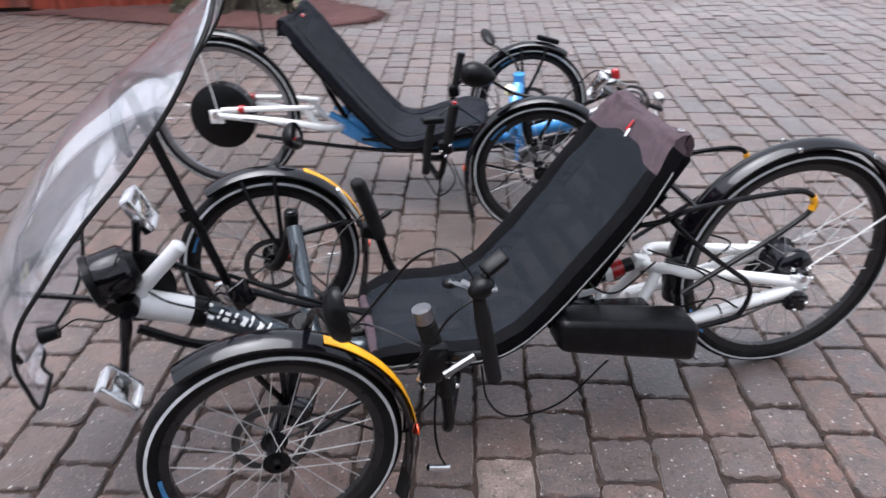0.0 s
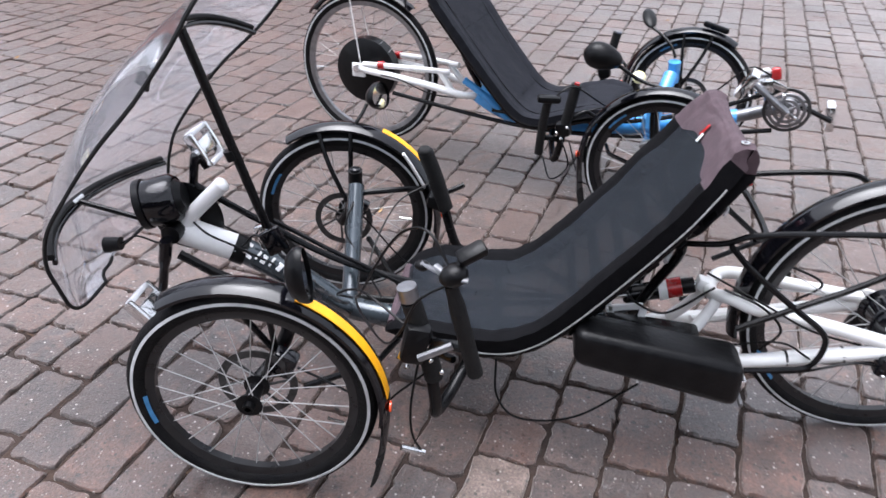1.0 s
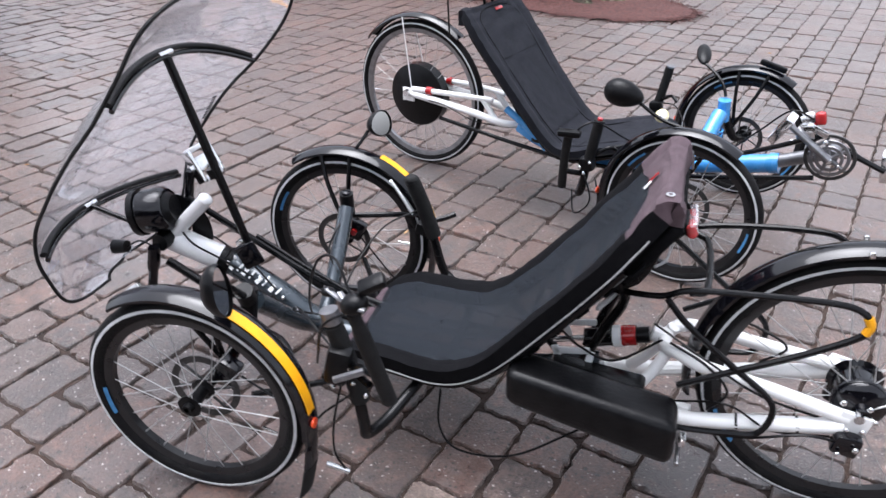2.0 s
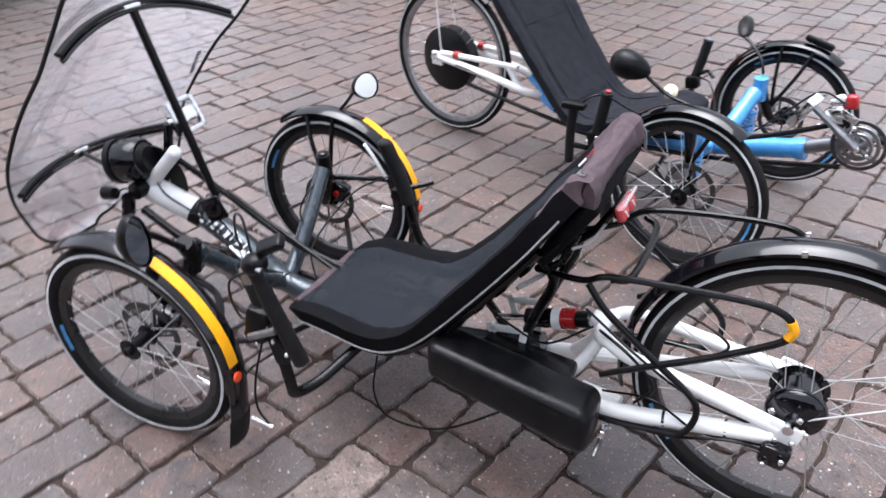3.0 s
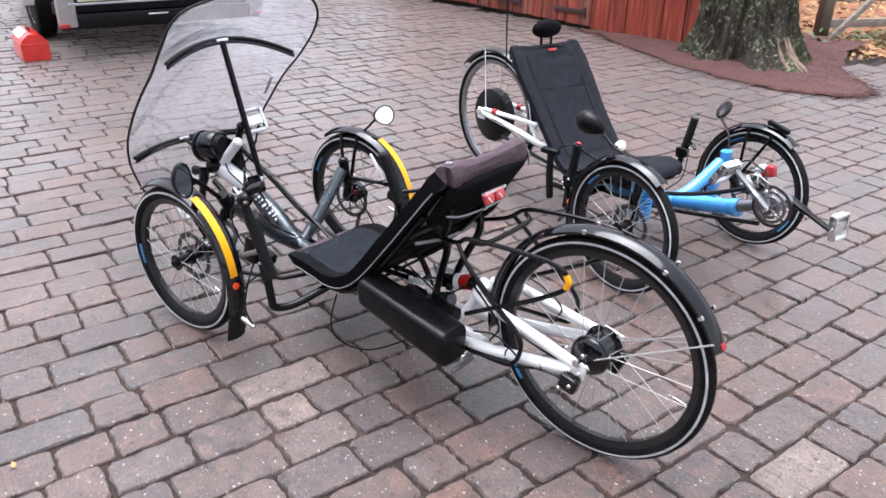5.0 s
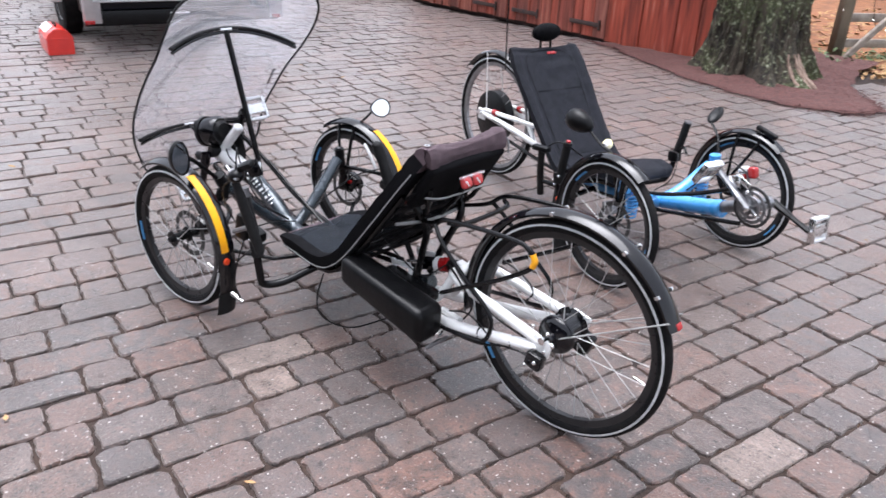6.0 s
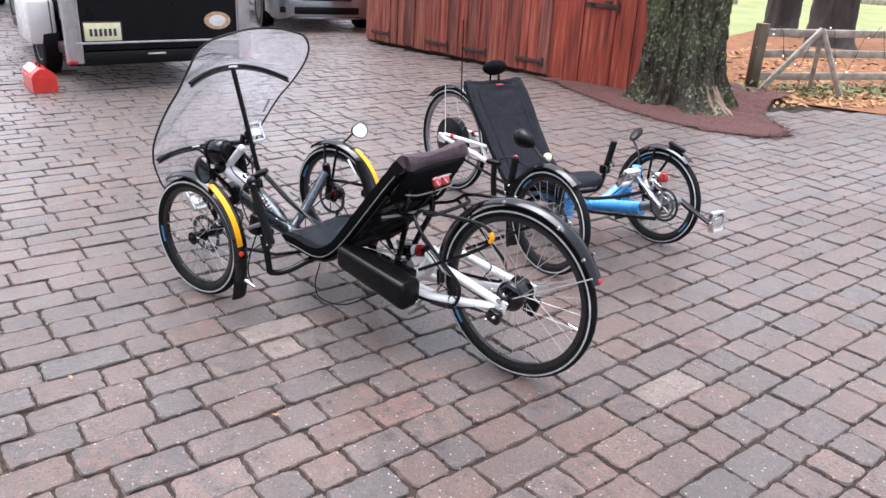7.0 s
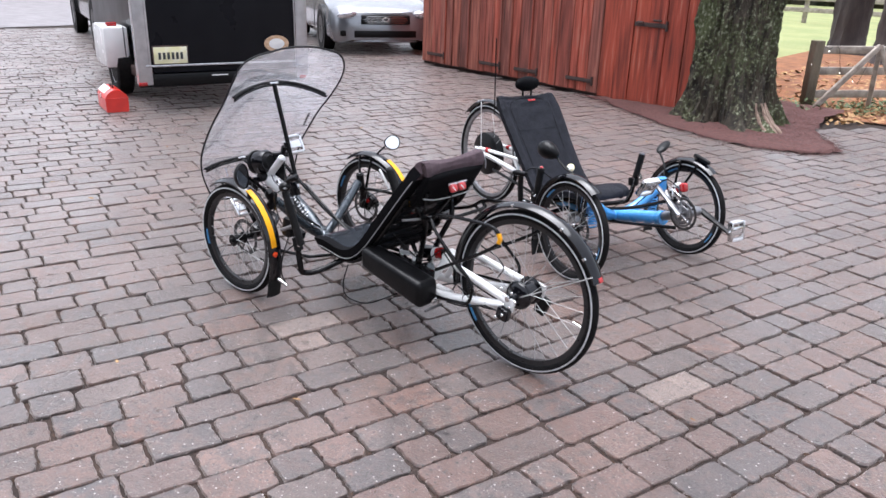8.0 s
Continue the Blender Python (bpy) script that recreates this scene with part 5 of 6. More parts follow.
flat("ground", [(-400, -400), (400, -400), (400, 400), (-400, 400)], -0.013, M["soil"], label="dark damp soil under the paving and beyond")
flat("road", [(-13.6, -9), (-13.6, 60), (-60, 60), (-60, -9)], 0.004, M["road"], label="pale grey asphalt road beyond the drive")
flat("lawn", [(-9.0, 9.5), (-2.2, 9.6), (30, 13), (60, 90), (-40, 90), (-11.0, 20)], 0.003, M["lawn"], label="yellow-green lawn behind the fence")
flat("pine_straw_ground", [(-2.0, 6.6), (0.5, 6.55), (1.3, 6.70), (6, 8.05), (18, 11.5), (18, 20), (-2.6, 16.0)], 0.008, M["straw"], label="orange pine straw under the trees")
flat("far_verge", [(-17.5, -3), (-16.2, 0), (-15.0, 1.6), (-14.0, 1.0), (-13.7, -3)], 0.012, M["straw"], label="leaf-strewn verge beside the road")

BED = [(-2.25, 5.55), (-1.80, 5.46), (-1.45, 5.20), (-0.95, 4.88), (-0.45, 4.62), (-0.05, 4.48), (0.40, 4.44), (0.72, 4.54), (0.90, 4.70), (0.92, 4.92), (0.76, 5.20), (0.52, 5.55), (0.40, 6.0), (0.38, 6.9), (-0.9, 6.9), (-1.2, 5.7)]


def in_bed(x, y):
    inside, j = False, len(BED) - 1
    for i in range(len(BED)):
        (xi, yi), (xj, yj) = BED[i], BED[j]
        if (yi > y) != (yj > y) and x < (xj - xi) * (y - yi) / (yj - yi) + xi:
            inside = not inside
        j = i
    return inside


def bed_height(x, y):
    """Height of the mound, falling to nothing at the bed's outline."""
    p, rim = Vector((x, y)), 9.0
    for (ax, ay), (bx, by) in zip(BED, BED[1:12]):
        a, b = Vector((ax, ay)), Vector((bx, by))
        t = min(1, max(0, (p - a).dot(b - a) / (b - a).length_squared))
        rim = min(rim, (p - a - (b - a) * t).length)
    rise = min(1, rim / 0.75)
    return 0.055 * rise * (2 - rise) * 0.9 + min(1, rim / 0.15) * (0.012 * noise.noise((x * 6, y * 6, 0)) + 0.006 * noise.noise((x * 25, y * 25, 3)))


BED_RIM = []
for i, p in enumerate(BED):
    a, b = Vector((*p, 0)), Vector((*BED[(i + 1) % len(BED)], 0))
    for k in range(8):
        q = a.lerp(b, k / 8)
        BED_RIM.append((q.x + 0.05 * noise.noise(q * 4) + 0.03 * noise.noise(q * 14), q.y + 0.05 * noise.noise(q * 4 + Vector((7, 0, 0))) + 0.03 * noise.noise(q * 14 + Vector((7, 0, 0)))))
flat("mulch_bed", BED_RIM, 0.007, M["mulch"], label="dark red mulch bed round the old tree", grid=0.07, mound=bed_height)

# barn front: boards, doors, hinges
BARN_A, BARN_B, BARN_D = Vector((-5.40, 6.20, 0)), Vector((-0.72, 5.457, 0)), Vector((-1.99, 5.66, 0))
along = (BARN_B - BARN_A).normalized()
outward = Vector((along.y, -along.x, 0))
barn = thing("barn", "weathered red wooden barn with plank doors at the paved yard", "barn")
BH = 2.45
span = (BARN_B - BARN_A).length
door_end = (BARN_D - BARN_A).length
rng = random.Random(5)
board_bm = {}


def plank(width):
    key = round(width, 2)
    if key not in board_bm:
        bm = boxed((1, 1, 1), None, 0.0)
        bmesh.ops.scale(bm, vec=(key - 0.008, 0.026, 1.0), verts=bm.verts)
        me = bpy.data.meshes.new("board")
        bmesh.ops.bevel(bm, geom=[e for e in bm.edges if abs(e.verts[0].co.z - e.verts[1].co.z) > 0.5], offset=0.004, segments=1, affect="EDGES")
        bm.to_mesh(me)
        bm.free()
        board_bm[key] = me
    return board_bm[key]


yaw = math.degrees(math.atan2(along.y, along.x))
s = 0.0
body = part("barn_body", boxed((span, 0.08, BH), pose(*((BARN_A + BARN_B) / 2 - outward * 0.06 + Vector((0, 0, BH / 2))), 0, 0, yaw)), M["iron"], barn)
plank_meshes = {}
while s < span - 0.04:
    in_door = s < door_end
    w = rng.choice((0.12, 0.16, 0.18, 0.20, 0.22)) if in_door else rng.choice((0.20, 0.22, 0.24))
    w = min(w, (door_end if in_door else span) - s)
    if w < 0.03:
        s = door_end if in_door else span
        continue
    base = 0.045 if in_door else 0.02
    mat_b = M["boards"] if in_door else M["boards_new"]
    key = (round(w, 2), in_door)
    me = plank(w)
    if key not in plank_meshes:
        me = me.copy()
        me.materials.append(mat_b)
        plank_meshes[key] = me
    o = new("board", plank_meshes[key])
    o.parent = barn
    c = BARN_A + along * (s + w / 2) + outward * (0.012 + rng.uniform(-0.006, 0.008))
    o.matrix_basis = pose(c.x, c.y, base + BH / 2 + rng.uniform(-0.008, 0.008), 0, 0, yaw) @ Matrix.Diagonal((w / round(w, 2), 1, BH, 1))
    if in_door and rng.random() < 0.5:
        strip = BARN_A + along * (s + w) + outward * 0.034
        part("batten", boxed((0.022, 0.018, BH), pose(strip.x, strip.y, base + BH / 2, 0, 0, yaw), 0.003), M["boards"], barn)
    s += w
for at_s, z, length in ((0.35, 0.16, 0.40), (1.55, 0.16, 0.42), (2.25, 0.16, 0.42), (3.17, 0.17, 0.42), (4.12, 0.86, 0.42)):
    c = BARN_A + along * at_s + outward * 0.040
    h = part("strap_hinge", boxed((length, 0.008, 0.045), pose(c.x, c.y, z, 0, 0, yaw), 0.002), M["iron"], barn, "rusty black strap hinge")
    part("hinge_pin", rod([c + along * (length / 2) + Vector((0, 0, z - 0.05)), c + along * (length / 2) + Vector((0, 0, z + 0.05))], 0.014, 8), M["iron"], h)
    if z > 0.5:
        part("hasp", rod([c + Vector((0, 0, z + 0.02)) + along * d + outward * 0.02 for d in (-0.16, -0.12, -0.08)], 0.012, 6), M["iron"], h)
        part("hasp", rod([c + Vector((0, 0, z + 0.05)) + along * d + outward * 0.02 for d in (0.05, 0.10, 0.15)], 0.010, 6), M["iron"], h)
back_a, back_b = BARN_A + Vector((-1.5, 4.5, 0)), Vector((-2.25, 9.4, 0))
for p, q in ((BARN_B - outward * 0.1, back_b), (back_b, back_a), (back_a, BARN_A - outward * 0.1)):
    d = q - p
    part("barn_wall", boxed((d.length, 0.06, BH), pose(*((p + q) / 2 + Vector((0, 0, BH / 2))), 0, 0, math.degrees(math.atan2(d.y, d.x)))), M["boards_new"], barn)
bm = bmesh.new()
lift = Vector((0, 0, BH + 0.01))
bm.faces.new([bm.verts.new(v + lift) for v in (BARN_A + outward * 0.15, BARN_B + outward * 0.15, back_b, back_a)])
bmesh.ops.solidify(bm, geom=bm.faces[:], thickness=-0.08)
part("roof", bm, M["iron"], barn)


# old tree beside the barn
def trunk_mesh(cx, cy, radius, height, roots, seg=72, rows=60, seed=0, ridge=0.030):
    """A trunk that flares into roots, with deep upright bark ridges."""
    bm = bmesh.new()
    rings = []
    for i in range(rows + 1):
        z = height * (i / rows) ** 1.5
        ring = []
        for k in range(seg):
            a = 2 * math.pi * k / seg
            r = radius * (1 + 0.10 * math.exp(-z / 1.6))
            for ra, reach, wide in roots:
                d = (a - ra + math.pi) % (2 * math.pi) - math.pi
                r += reach * math.exp(-(d / wide) ** 2) * math.exp(-z / 0.16) + 0.25 * reach * math.exp(-(d / (wide * 1.4)) ** 2) * math.exp(-z / 0.5)
            r += ridge * (abs(noise.noise((math.cos(a) * 5.5 + seed, math.sin(a) * 5.5, z * 0.8))) * 2 - 0.5)
            r += ridge * 0.7 * noise.noise((math.cos(a) * 16 + seed, math.sin(a) * 16, z * 2.6))
            r += ridge * 0.8 * noise.noise((math.cos(a) * 34 + seed, math.sin(a) * 34, z * 9))
            ring.append(bm.verts.new((cx + r * math.cos(a), cy + r * math.sin(a), z)))
        rings.append(ring)
    for a, b in zip(rings, rings[1:]):
        for k in range(seg):
            bm.faces.new((a[k], a[(k + 1) % seg], b[(k + 1) % seg], b[k]))
    return bm


def bark_material(name, wood, moss, far=False):
    m = material(name, wood, tuple(c * 0.18 for c in wood), rough=0.95, scale=9, bump=1.0, bump_scale=30, stretch=(2.5, 2.5, 0.5))
    n, l = m.node_tree.nodes, m.node_tree.links
    n["Bump"].inputs["Distance"].default_value = 0.05
    geo = n.new("ShaderNodeNewGeometry")
    nz = n.new("ShaderNodeTexNoise")
    nz.inputs["Scale"].default_value, nz.inputs["Detail"].default_value = 30, 8
    l.new(geo.outputs["Position"], nz.inputs["Vector"])
    nz2 = n.new("ShaderNodeTexNoise")
    nz2.inputs["Scale"].default_value = 1.7
    l.new(geo.outputs["Position"], nz2.inputs["Vector"])
    add = n.new("ShaderNodeMath")
    l.new(nz.outputs[0], add.inputs[0])
    l.new(nz2.outputs[0], add.inputs[1])
    rg = n.new("ShaderNodeMapRange")
    rg.inputs[1].default_value, rg.inputs[2].default_value = 0.93, 1.12
    l.new(add.outputs[0], rg.inputs[0])
    ramp = n.new("ShaderNodeValToRGB")
    ramp.color_ramp.elements[0].color, ramp.color_ramp.elements[1].color = (*moss, 1), (0.32, 0.33, 0.235, 1)
    ramp.color_ramp.elements[0].position, ramp.color_ramp.elements[1].position = 0.55, 0.69
    l.new(nz.outputs[0], ramp.inputs[0])
    old = n["Principled BSDF"].inputs["Base Color"].links[0].from_socket
    mix = n.new("ShaderNodeMix")
    mix.data_type = "RGBA"
    l.new(rg.outputs[0], mix.inputs[0])
    l.new(old, mix.inputs[6])
    l.new(ramp.outputs[0], mix.inputs[7])
    l.new(mix.outputs[2], n["Principled BSDF"].inputs["Base Color"])
    return m


M["old_bark"] = bark_material("lichened_oak_bark", (0.090, 0.072, 0.050), (0.092, 0.108, 0.045))
TREE = (-0.34, 5.42)
tree = thing("old_tree", "thick old tree with mossy furrowed bark beside the barn", "tree")
part("trunk", trunk_mesh(*TREE, 0.335, 4.2, [(-0.60, 0.46, 0.17), (-0.98, 0.36, 0.16), (-1.9, 0.12, 0.4), (-2.7, 0.16, 0.35), (0.3, 0.22, 0.35), (1.6, 0.25, 0.5)], rows=100, seg=150, ridge=0.042), M["old_bark"], tree, smooth=True)
for ra, reach, r0 in ((-0.42, 0.74, 0.006), (-0.50, 0.79, 0.008), (-0.57, 0.81, 0.009), (-0.66, 0.77, 0.006)):
    d = Vector((math.cos(ra), math.sin(ra), 0))
    pts = [Vector((*TREE, 0)) + d * (reach * u) + Vector((0, 0, zz)) for u, zz in ((0.66, 0.27), (0.74, 0.17), (0.86, 0.09), (0.97, 0.05), (1.06, 0.0))]
    r = [r0, r0 * 1.1]
    line = curve(pts, 6)
    rr = [r[0] + (r[-1] - r[0]) * i / (len(line) - 1) + 0.012 * math.sin(math.pi * i / (len(line) - 1)) for i in range(len(line))]
    bm = tube(bmesh.new(), line, rr, 10)
    for v in bm.verts:
        v.co += Vector((noise.noise(v.co * 30), noise.noise(v.co * 30 + Vector((5, 0, 0))), 0)) * 0.010
    part("bare_root", bm, M["bark_bare"], tree, "pale barkless root")
rng = random.Random(11)
for k in range(6):
    a = k * 1.05 + 0.3
    p = Vector((TREE[0], TREE[1], 3.6 + 0.1 * k))
    pts = [p + Vector((math.cos(a), math.sin(a), 0)) * d + Vector((0, 0, h)) for d, h in ((0.1, 0), (0.5, 1.0), (1.0, 2.1), (1.5, 3.4))]
    part("limb", rod(pts, [0.15 - 0.010 * i for i in range(13)], 8, 4), M["old_bark"], tree)

# far trees, fence with string lights, ivy
for cx, cy, r, lbl in ((-1.95, 14.6, 0.30, "dark upright trunk on the lawn edge"), (-0.75, 13.4, 0.36, "thick dark trunk on the lawn edge"), (0.9, 13.0, 0.34, "dark furrowed trunk on the pine straw")):
    t = thing("tree", lbl, "tree", "trees behind the fence")
    part("trunk", trunk_mesh(cx, cy, r, 4.0, [(-0.6, 0.25, 0.4), (-1.8, 0.2, 0.5), (2.0, 0.2, 0.5)], seg=40, rows=24, seed=cx), M["bark_far"], t)

F0, FD = Vector((-0.10, 7.03, 0)), Vector((0.62, 0.785, 0))
fence = thing("split_rail_fence", "weathered grey three-rail fence with braces along the leaf litter", "fence")
for d, h, r in ((0.0, 0.74, 0.075), (2.1, 0.80, 0.07), (4.2, 0.8, 0.07)):
    p = F0 + FD * d
    bm = boxed((r * 1.5, r * 1.5, h), pose(p.x, p.y, h / 2, 0, 0, 50), 0.012)
    part("post", bm, M["post"], fence)
for z in (0.64, 0.41, 0.155):
    for d0, d1 in ((0.0, 2.1), (2.1, 4.2)):
        a, b = F0 + FD * d0 + Vector((0, 0, z)), F0 + FD * d1 + Vector((0, 0, z + 0.02))
        L = (b - a).length
        part("rail", boxed((0.045, 0.085, L), between(a, b) @ pose(0, 0, 0, 0, 0, 0), 0.010), M["rail"], fence)
for a, b in (((0.02, 6.85, 0.0), (0.46, 7.30, 0.72)), ((0.46, 7.30, 0.72), (0.78, 7.35, 0.02)), ((0.46, 7.30, 0.70), (0.44, 7.42, 0.0))):
    part("brace", boxed((0.05, 0.055, (Vector(b) - Vector(a)).length), between(a, b), 0.010), M["rail"], fence)
lights = thing("string_lights", "string of small white bulbs wound along the fence", "string lights")
cord = []
for k in range(60):
    d = 0.06 * k
    p = F0 + FD * d + Vector((0, -0.06, 0.50 + 0.22 * math.sin(k * 0.55) + 0.08 * math.sin(k * 1.7)))
    cord.append(p)
part("cord", rod(cord, 0.003, 5), M["black"], lights)
for k in range(0, 60, 3):
    part("bulb", ball((0.010, 0.010, 0.013), Matrix.Translation(cord[k] + Vector((0, -0.01, -0.015))), 8), M["bulb"], lights)
far_fence = thing("far_rail_fence", "pale rail fence along the far side of the lawn", "fence")
for k in range(12):
    part("post", boxed((0.12, 0.12, 0.9), pose(-18 + 2.4 * k, 24, 0.45), 0.01), M["rail"], far_fence)
for z in (0.4, 0.75):
    part("rail", boxed((34, 0.05, 0.14), pose(-4.5, 23.9, z), 0.01), M["rail"], far_fence)


def scatter(name, count, spot, mat, size, label, seed, curl=0.3, z0=0.0):
    """Many small bent leaves in one object."""
    rng = random.Random(seed)
    bm = bmesh.new()
    for _ in range(count):
        x, y, z = spot(rng)
        s = size * rng.uniform(0.6, 1.3)
        m = Matrix.Translation((x, y, z + z0)) @ Euler((rng.uniform(-curl, curl), rng.uniform(-curl, curl), rng.uniform(0, 6.28))).to_matrix().to_4x4()
        v = [bm.verts.new(m @ Vector(q)) for q in ((-s, 0, 0), (-0.3 * s, -0.45 * s, 0.10 * s), (0.6 * s, -0.3 * s, 0.02 * s), (s, 0, 0.16 * s), (0.6 * s, 0.3 * s, 0.02 * s), (-0.3 * s, 0.45 * s, 0.10 * s), (0.1 * s, 0, -0.02 * s))]
        for a in range(6):
            bm.faces.new((v[a], v[(a + 1) % 6], v[6]))
    ob = part(name, bm, mat, smooth=False)
    return tagged(ob, label, "", "", "stuff")


def on_line(r, wide, lo, hi, rise):
    d = r.uniform(lo, hi)
    q = F0 + FD * d + Vector((0.785, -0.62, 0)) * r.uniform(-0.25, wide)
    return q.x, q.y, 0.012 + r.random() ** 2 * rise


scatter("ivy", 1500, lambda r: on_line(r, 0.55, -0.35, 4.0, 0.10), M["ivy"], 0.030, "low green ivy along the foot of the fence", 3, 0.7)
scatter("leaf_litter", 1300, lambda r: on_line(r, 1.05, -0.6, 4.2, 0.02), M["leaf"], 0.035, "brown fallen leaves at the fence foot", 4, 0.5)
scatter("straw_litter", 1500, lambda r: (r.uniform(-1.5, 5), r.uniform(7.2, 12.5), 0.012), M["leaf"], 0.05, "fallen leaves on the pine straw", 9, 0.4)


def chip_spot(r):
    """A place on the bed, or now and then a little way out over the pavers."""
    if r.random() < 0.45:
        k = r.randrange(11)
        u, out_by = r.random(), abs(r.gauss(0, 0.07)) - 0.05
        (ax, ay), (bx, by) = BED[k], BED[k + 1]
        q = Vector((ax + (bx - ax) * u, ay + (by - ay) * u, 0)) + Vector((by - ay, ax - bx, 0)).normalized() * out_by
        return q.x, q.y, 0.004 if out_by > 0 else 0.014 + bed_height(q.x, q.y)
    while True:
        x, y = r.uniform(-1.7, 1.0), r.uniform(4.5, 6.2)
        if in_bed(x, y):
            return x, y, 0.013 + bed_height(x, y)


scatter("mulch_chips", 3200, chip_spot, M["mulch"], 0.010, "loose red wood chips on and round the bed", 6, 0.35)

# ---- trailer, toolbox, car, truck ----
tr = thing("cargo_trailer", "black enclosed cargo trailer with white wheel guard parked on the drive", "trailer", at=pose(-4.15, 1.18, 0, 0, 0, math.degrees(math.atan2(0.97, 0.25)) - 90))
# local: x runs back towards the viewer, y to the trailer's far side
TW, TL, TZ, TH = 1.64, 3.2, 0.35, 1.85
part("box_body", boxed((TL, TW - 0.14, TH), pose(-TL / 2, TW / 2 + 0.07, TZ + TH / 2), 0.02), M["trailer"], tr)
part("rear_door", boxed((0.03, TW - 0.16, TH - 0.12), pose(0.012, TW / 2, TZ + TH / 2 + 0.02), 0.01), M["trailer"], tr, "glossy black rear door")
part("door_trim", boxed((0.012, TW - 0.14, 0.020), pose(0.030, TW / 2, TZ + 0.075), 0.004), M["alu"], tr)
for y in (0.06, TW - 0.03):
    part("corner_post", boxed((0.10, 0.13, TH + 0.1), pose(-0.02, y, TZ + TH / 2 - 0.05), 0.012), M["alu"], tr, "dull aluminium corner post")
for y in (0.105, TW - 0.105):
    part("door_edge", boxed((0.014, 0.014, TH - 0.1), pose(0.030, y, TZ + TH / 2 + 0.02), 0.003), M["alu"], tr)
part("rear_sill", boxed((0.10, TW, 0.12), pose(-0.03, TW / 2, TZ - 0.06), 0.012), M["black"], tr)
for y in (0.03, TW - 0.03):
    part("marker_lamp", boxed((0.012, 0.075, 0.030), pose(0.036, y, TZ - 0.085), 0.004), M["red"], tr, "red marker lamp")
lp = part("number_plate", boxed((0.006, 0.305, 0.152), pose(0.034, 0.30, TZ + 0.17), 0.002), M["plate"], tr, "cream number plate")
part("plate_frame", boxed((0.005, 0.330, 0.180), pose(0.031, 0.30, TZ + 0.17), 0.003), M["iron"], lp)
for k in range(6):
    part("plate_bar", boxed((0.003, 0.024, 0.062), pose(0.039, 0.20 + 0.040 * k, TZ + 0.165), 0.001), M["ink"], lp)
bd = part("round_badge", turned([(0.0005, 0), (0.095, 0), (0.095, 0.004), (0.0005, 0.005)], 30), M["badge"], tr, "oval tan badge", at=pose(0.030, 1.34, TZ + 0.25, 0, 0, -90) @ Matrix.Diagonal((1.35, 1, 0.85, 1)))
part("badge_face", turned([(0.0005, 0.005), (0.060, 0.005), (0.060, 0.007), (0.0005, 0.008)], 24), M["paper"], bd)
part("sticker", boxed((0.002, 0.16, 0.012), pose(0.034, 0.75, TZ - 0.03), 0.0005), M["paper"], tr)
tw = part("trailer_wheel", turned([(0.02, -0.07), (0.19, -0.07), (0.20, -0.08), (0.28, -0.08), (0.298, -0.065), (0.302, 0), (0.298, 0.065), (0.28, 0.08), (0.19, 0.08)], 36), M["tyre"], tr, at=pose(-1.12, 0.045, 0.302))
part("wheel_disc", turned([(0.0005, -0.05), (0.06, -0.065), (0.16, -0.055), (0.175, -0.072), (0.0005, -0.03)], 28), M["alu"], tw)
mg = part("wheel_guard", boxed((0.62, 0.24, 0.40), pose(-1.15, -0.015, 0.510), 0.03), M["enamel"], tr, "white box wheel guard")
part("guard_joint", boxed((0.008, 0.012, 0.40), pose(-0.842, 0.06, 0.510), 0.002), M["ink"], mg)
part("guard_lamp", boxed((0.05, 0.10, 0.04), pose(-0.95, -0.03, 0.73), 0.01), M["red"], tr, "red side lamp")
part("side_panel", boxed((0.7, 0.012, 0.9), pose(-0.42, 0.13, 1.0), 0.003), M["alu"], tr)
part("chassis", boxed((TL, 0.12, 0.10), pose(-TL / 2, 0.15, TZ - 0.06), 0.01), M["iron"], tr)
part("chassis", boxed((TL, 0.12, 0.10), pose(-TL / 2, TW - 0.15, TZ - 0.06), 0.01), M["iron"], tr)

tool = thing("toolbox", "small red metal toolbox with white sticker on the paving", "toolbox", at=pose(-4.48, 1.06, 0, 0, 0, -14))
bm = bmesh.new()
prof = [(-0.10, 0.0), (0.10, 0.0), (0.10, 0.13), (0.085, 0.165), (0.035, 0.205), (-0.035, 0.205), (-0.085, 0.165), (-0.10, 0.13)]
ends = [[bm.verts.new((x, y, z)) for y, z in prof] for x in (-0.21, 0.21)]
for k in range(8):
    bm.faces.new((ends[0][k], ends[0][(k + 1) % 8], ends[1][(k + 1) % 8], ends[1][k]))
bm.faces.new(ends[0])
bm.faces.new(ends[1][::-1])
bmesh.ops.recalc_face_normals(bm, faces=bm.faces)
bmesh.ops.bevel(bm, geom=bm.edges[:], offset=0.006, segments=2, affect="EDGES")
tbx = part("case", bm, M["tool"], tool)
part("lid_lip", boxed((0.425, 0.208, 0.010), pose(0, 0, 0.130), 0.003), M["tool"], tool)
part("sticker", boxed((0.30, 0.075, 0.004), pose(-0.05, -0.060, 0.189, 38, 0, 0), 0.001), M["paper"], tool, "white sticker")
part("handle", rod([(-0.06, 0, 0.205), (-0.055, 0, 0.228), (0.055, 0, 0.228), (0.06, 0, 0.205)], 0.007, 8, 3), M["black"], tool)
part("latch", boxed((0.03, 0.008, 0.04), pose(0.0, -0.104, 0.13), 0.002), M["chrome"], tool)


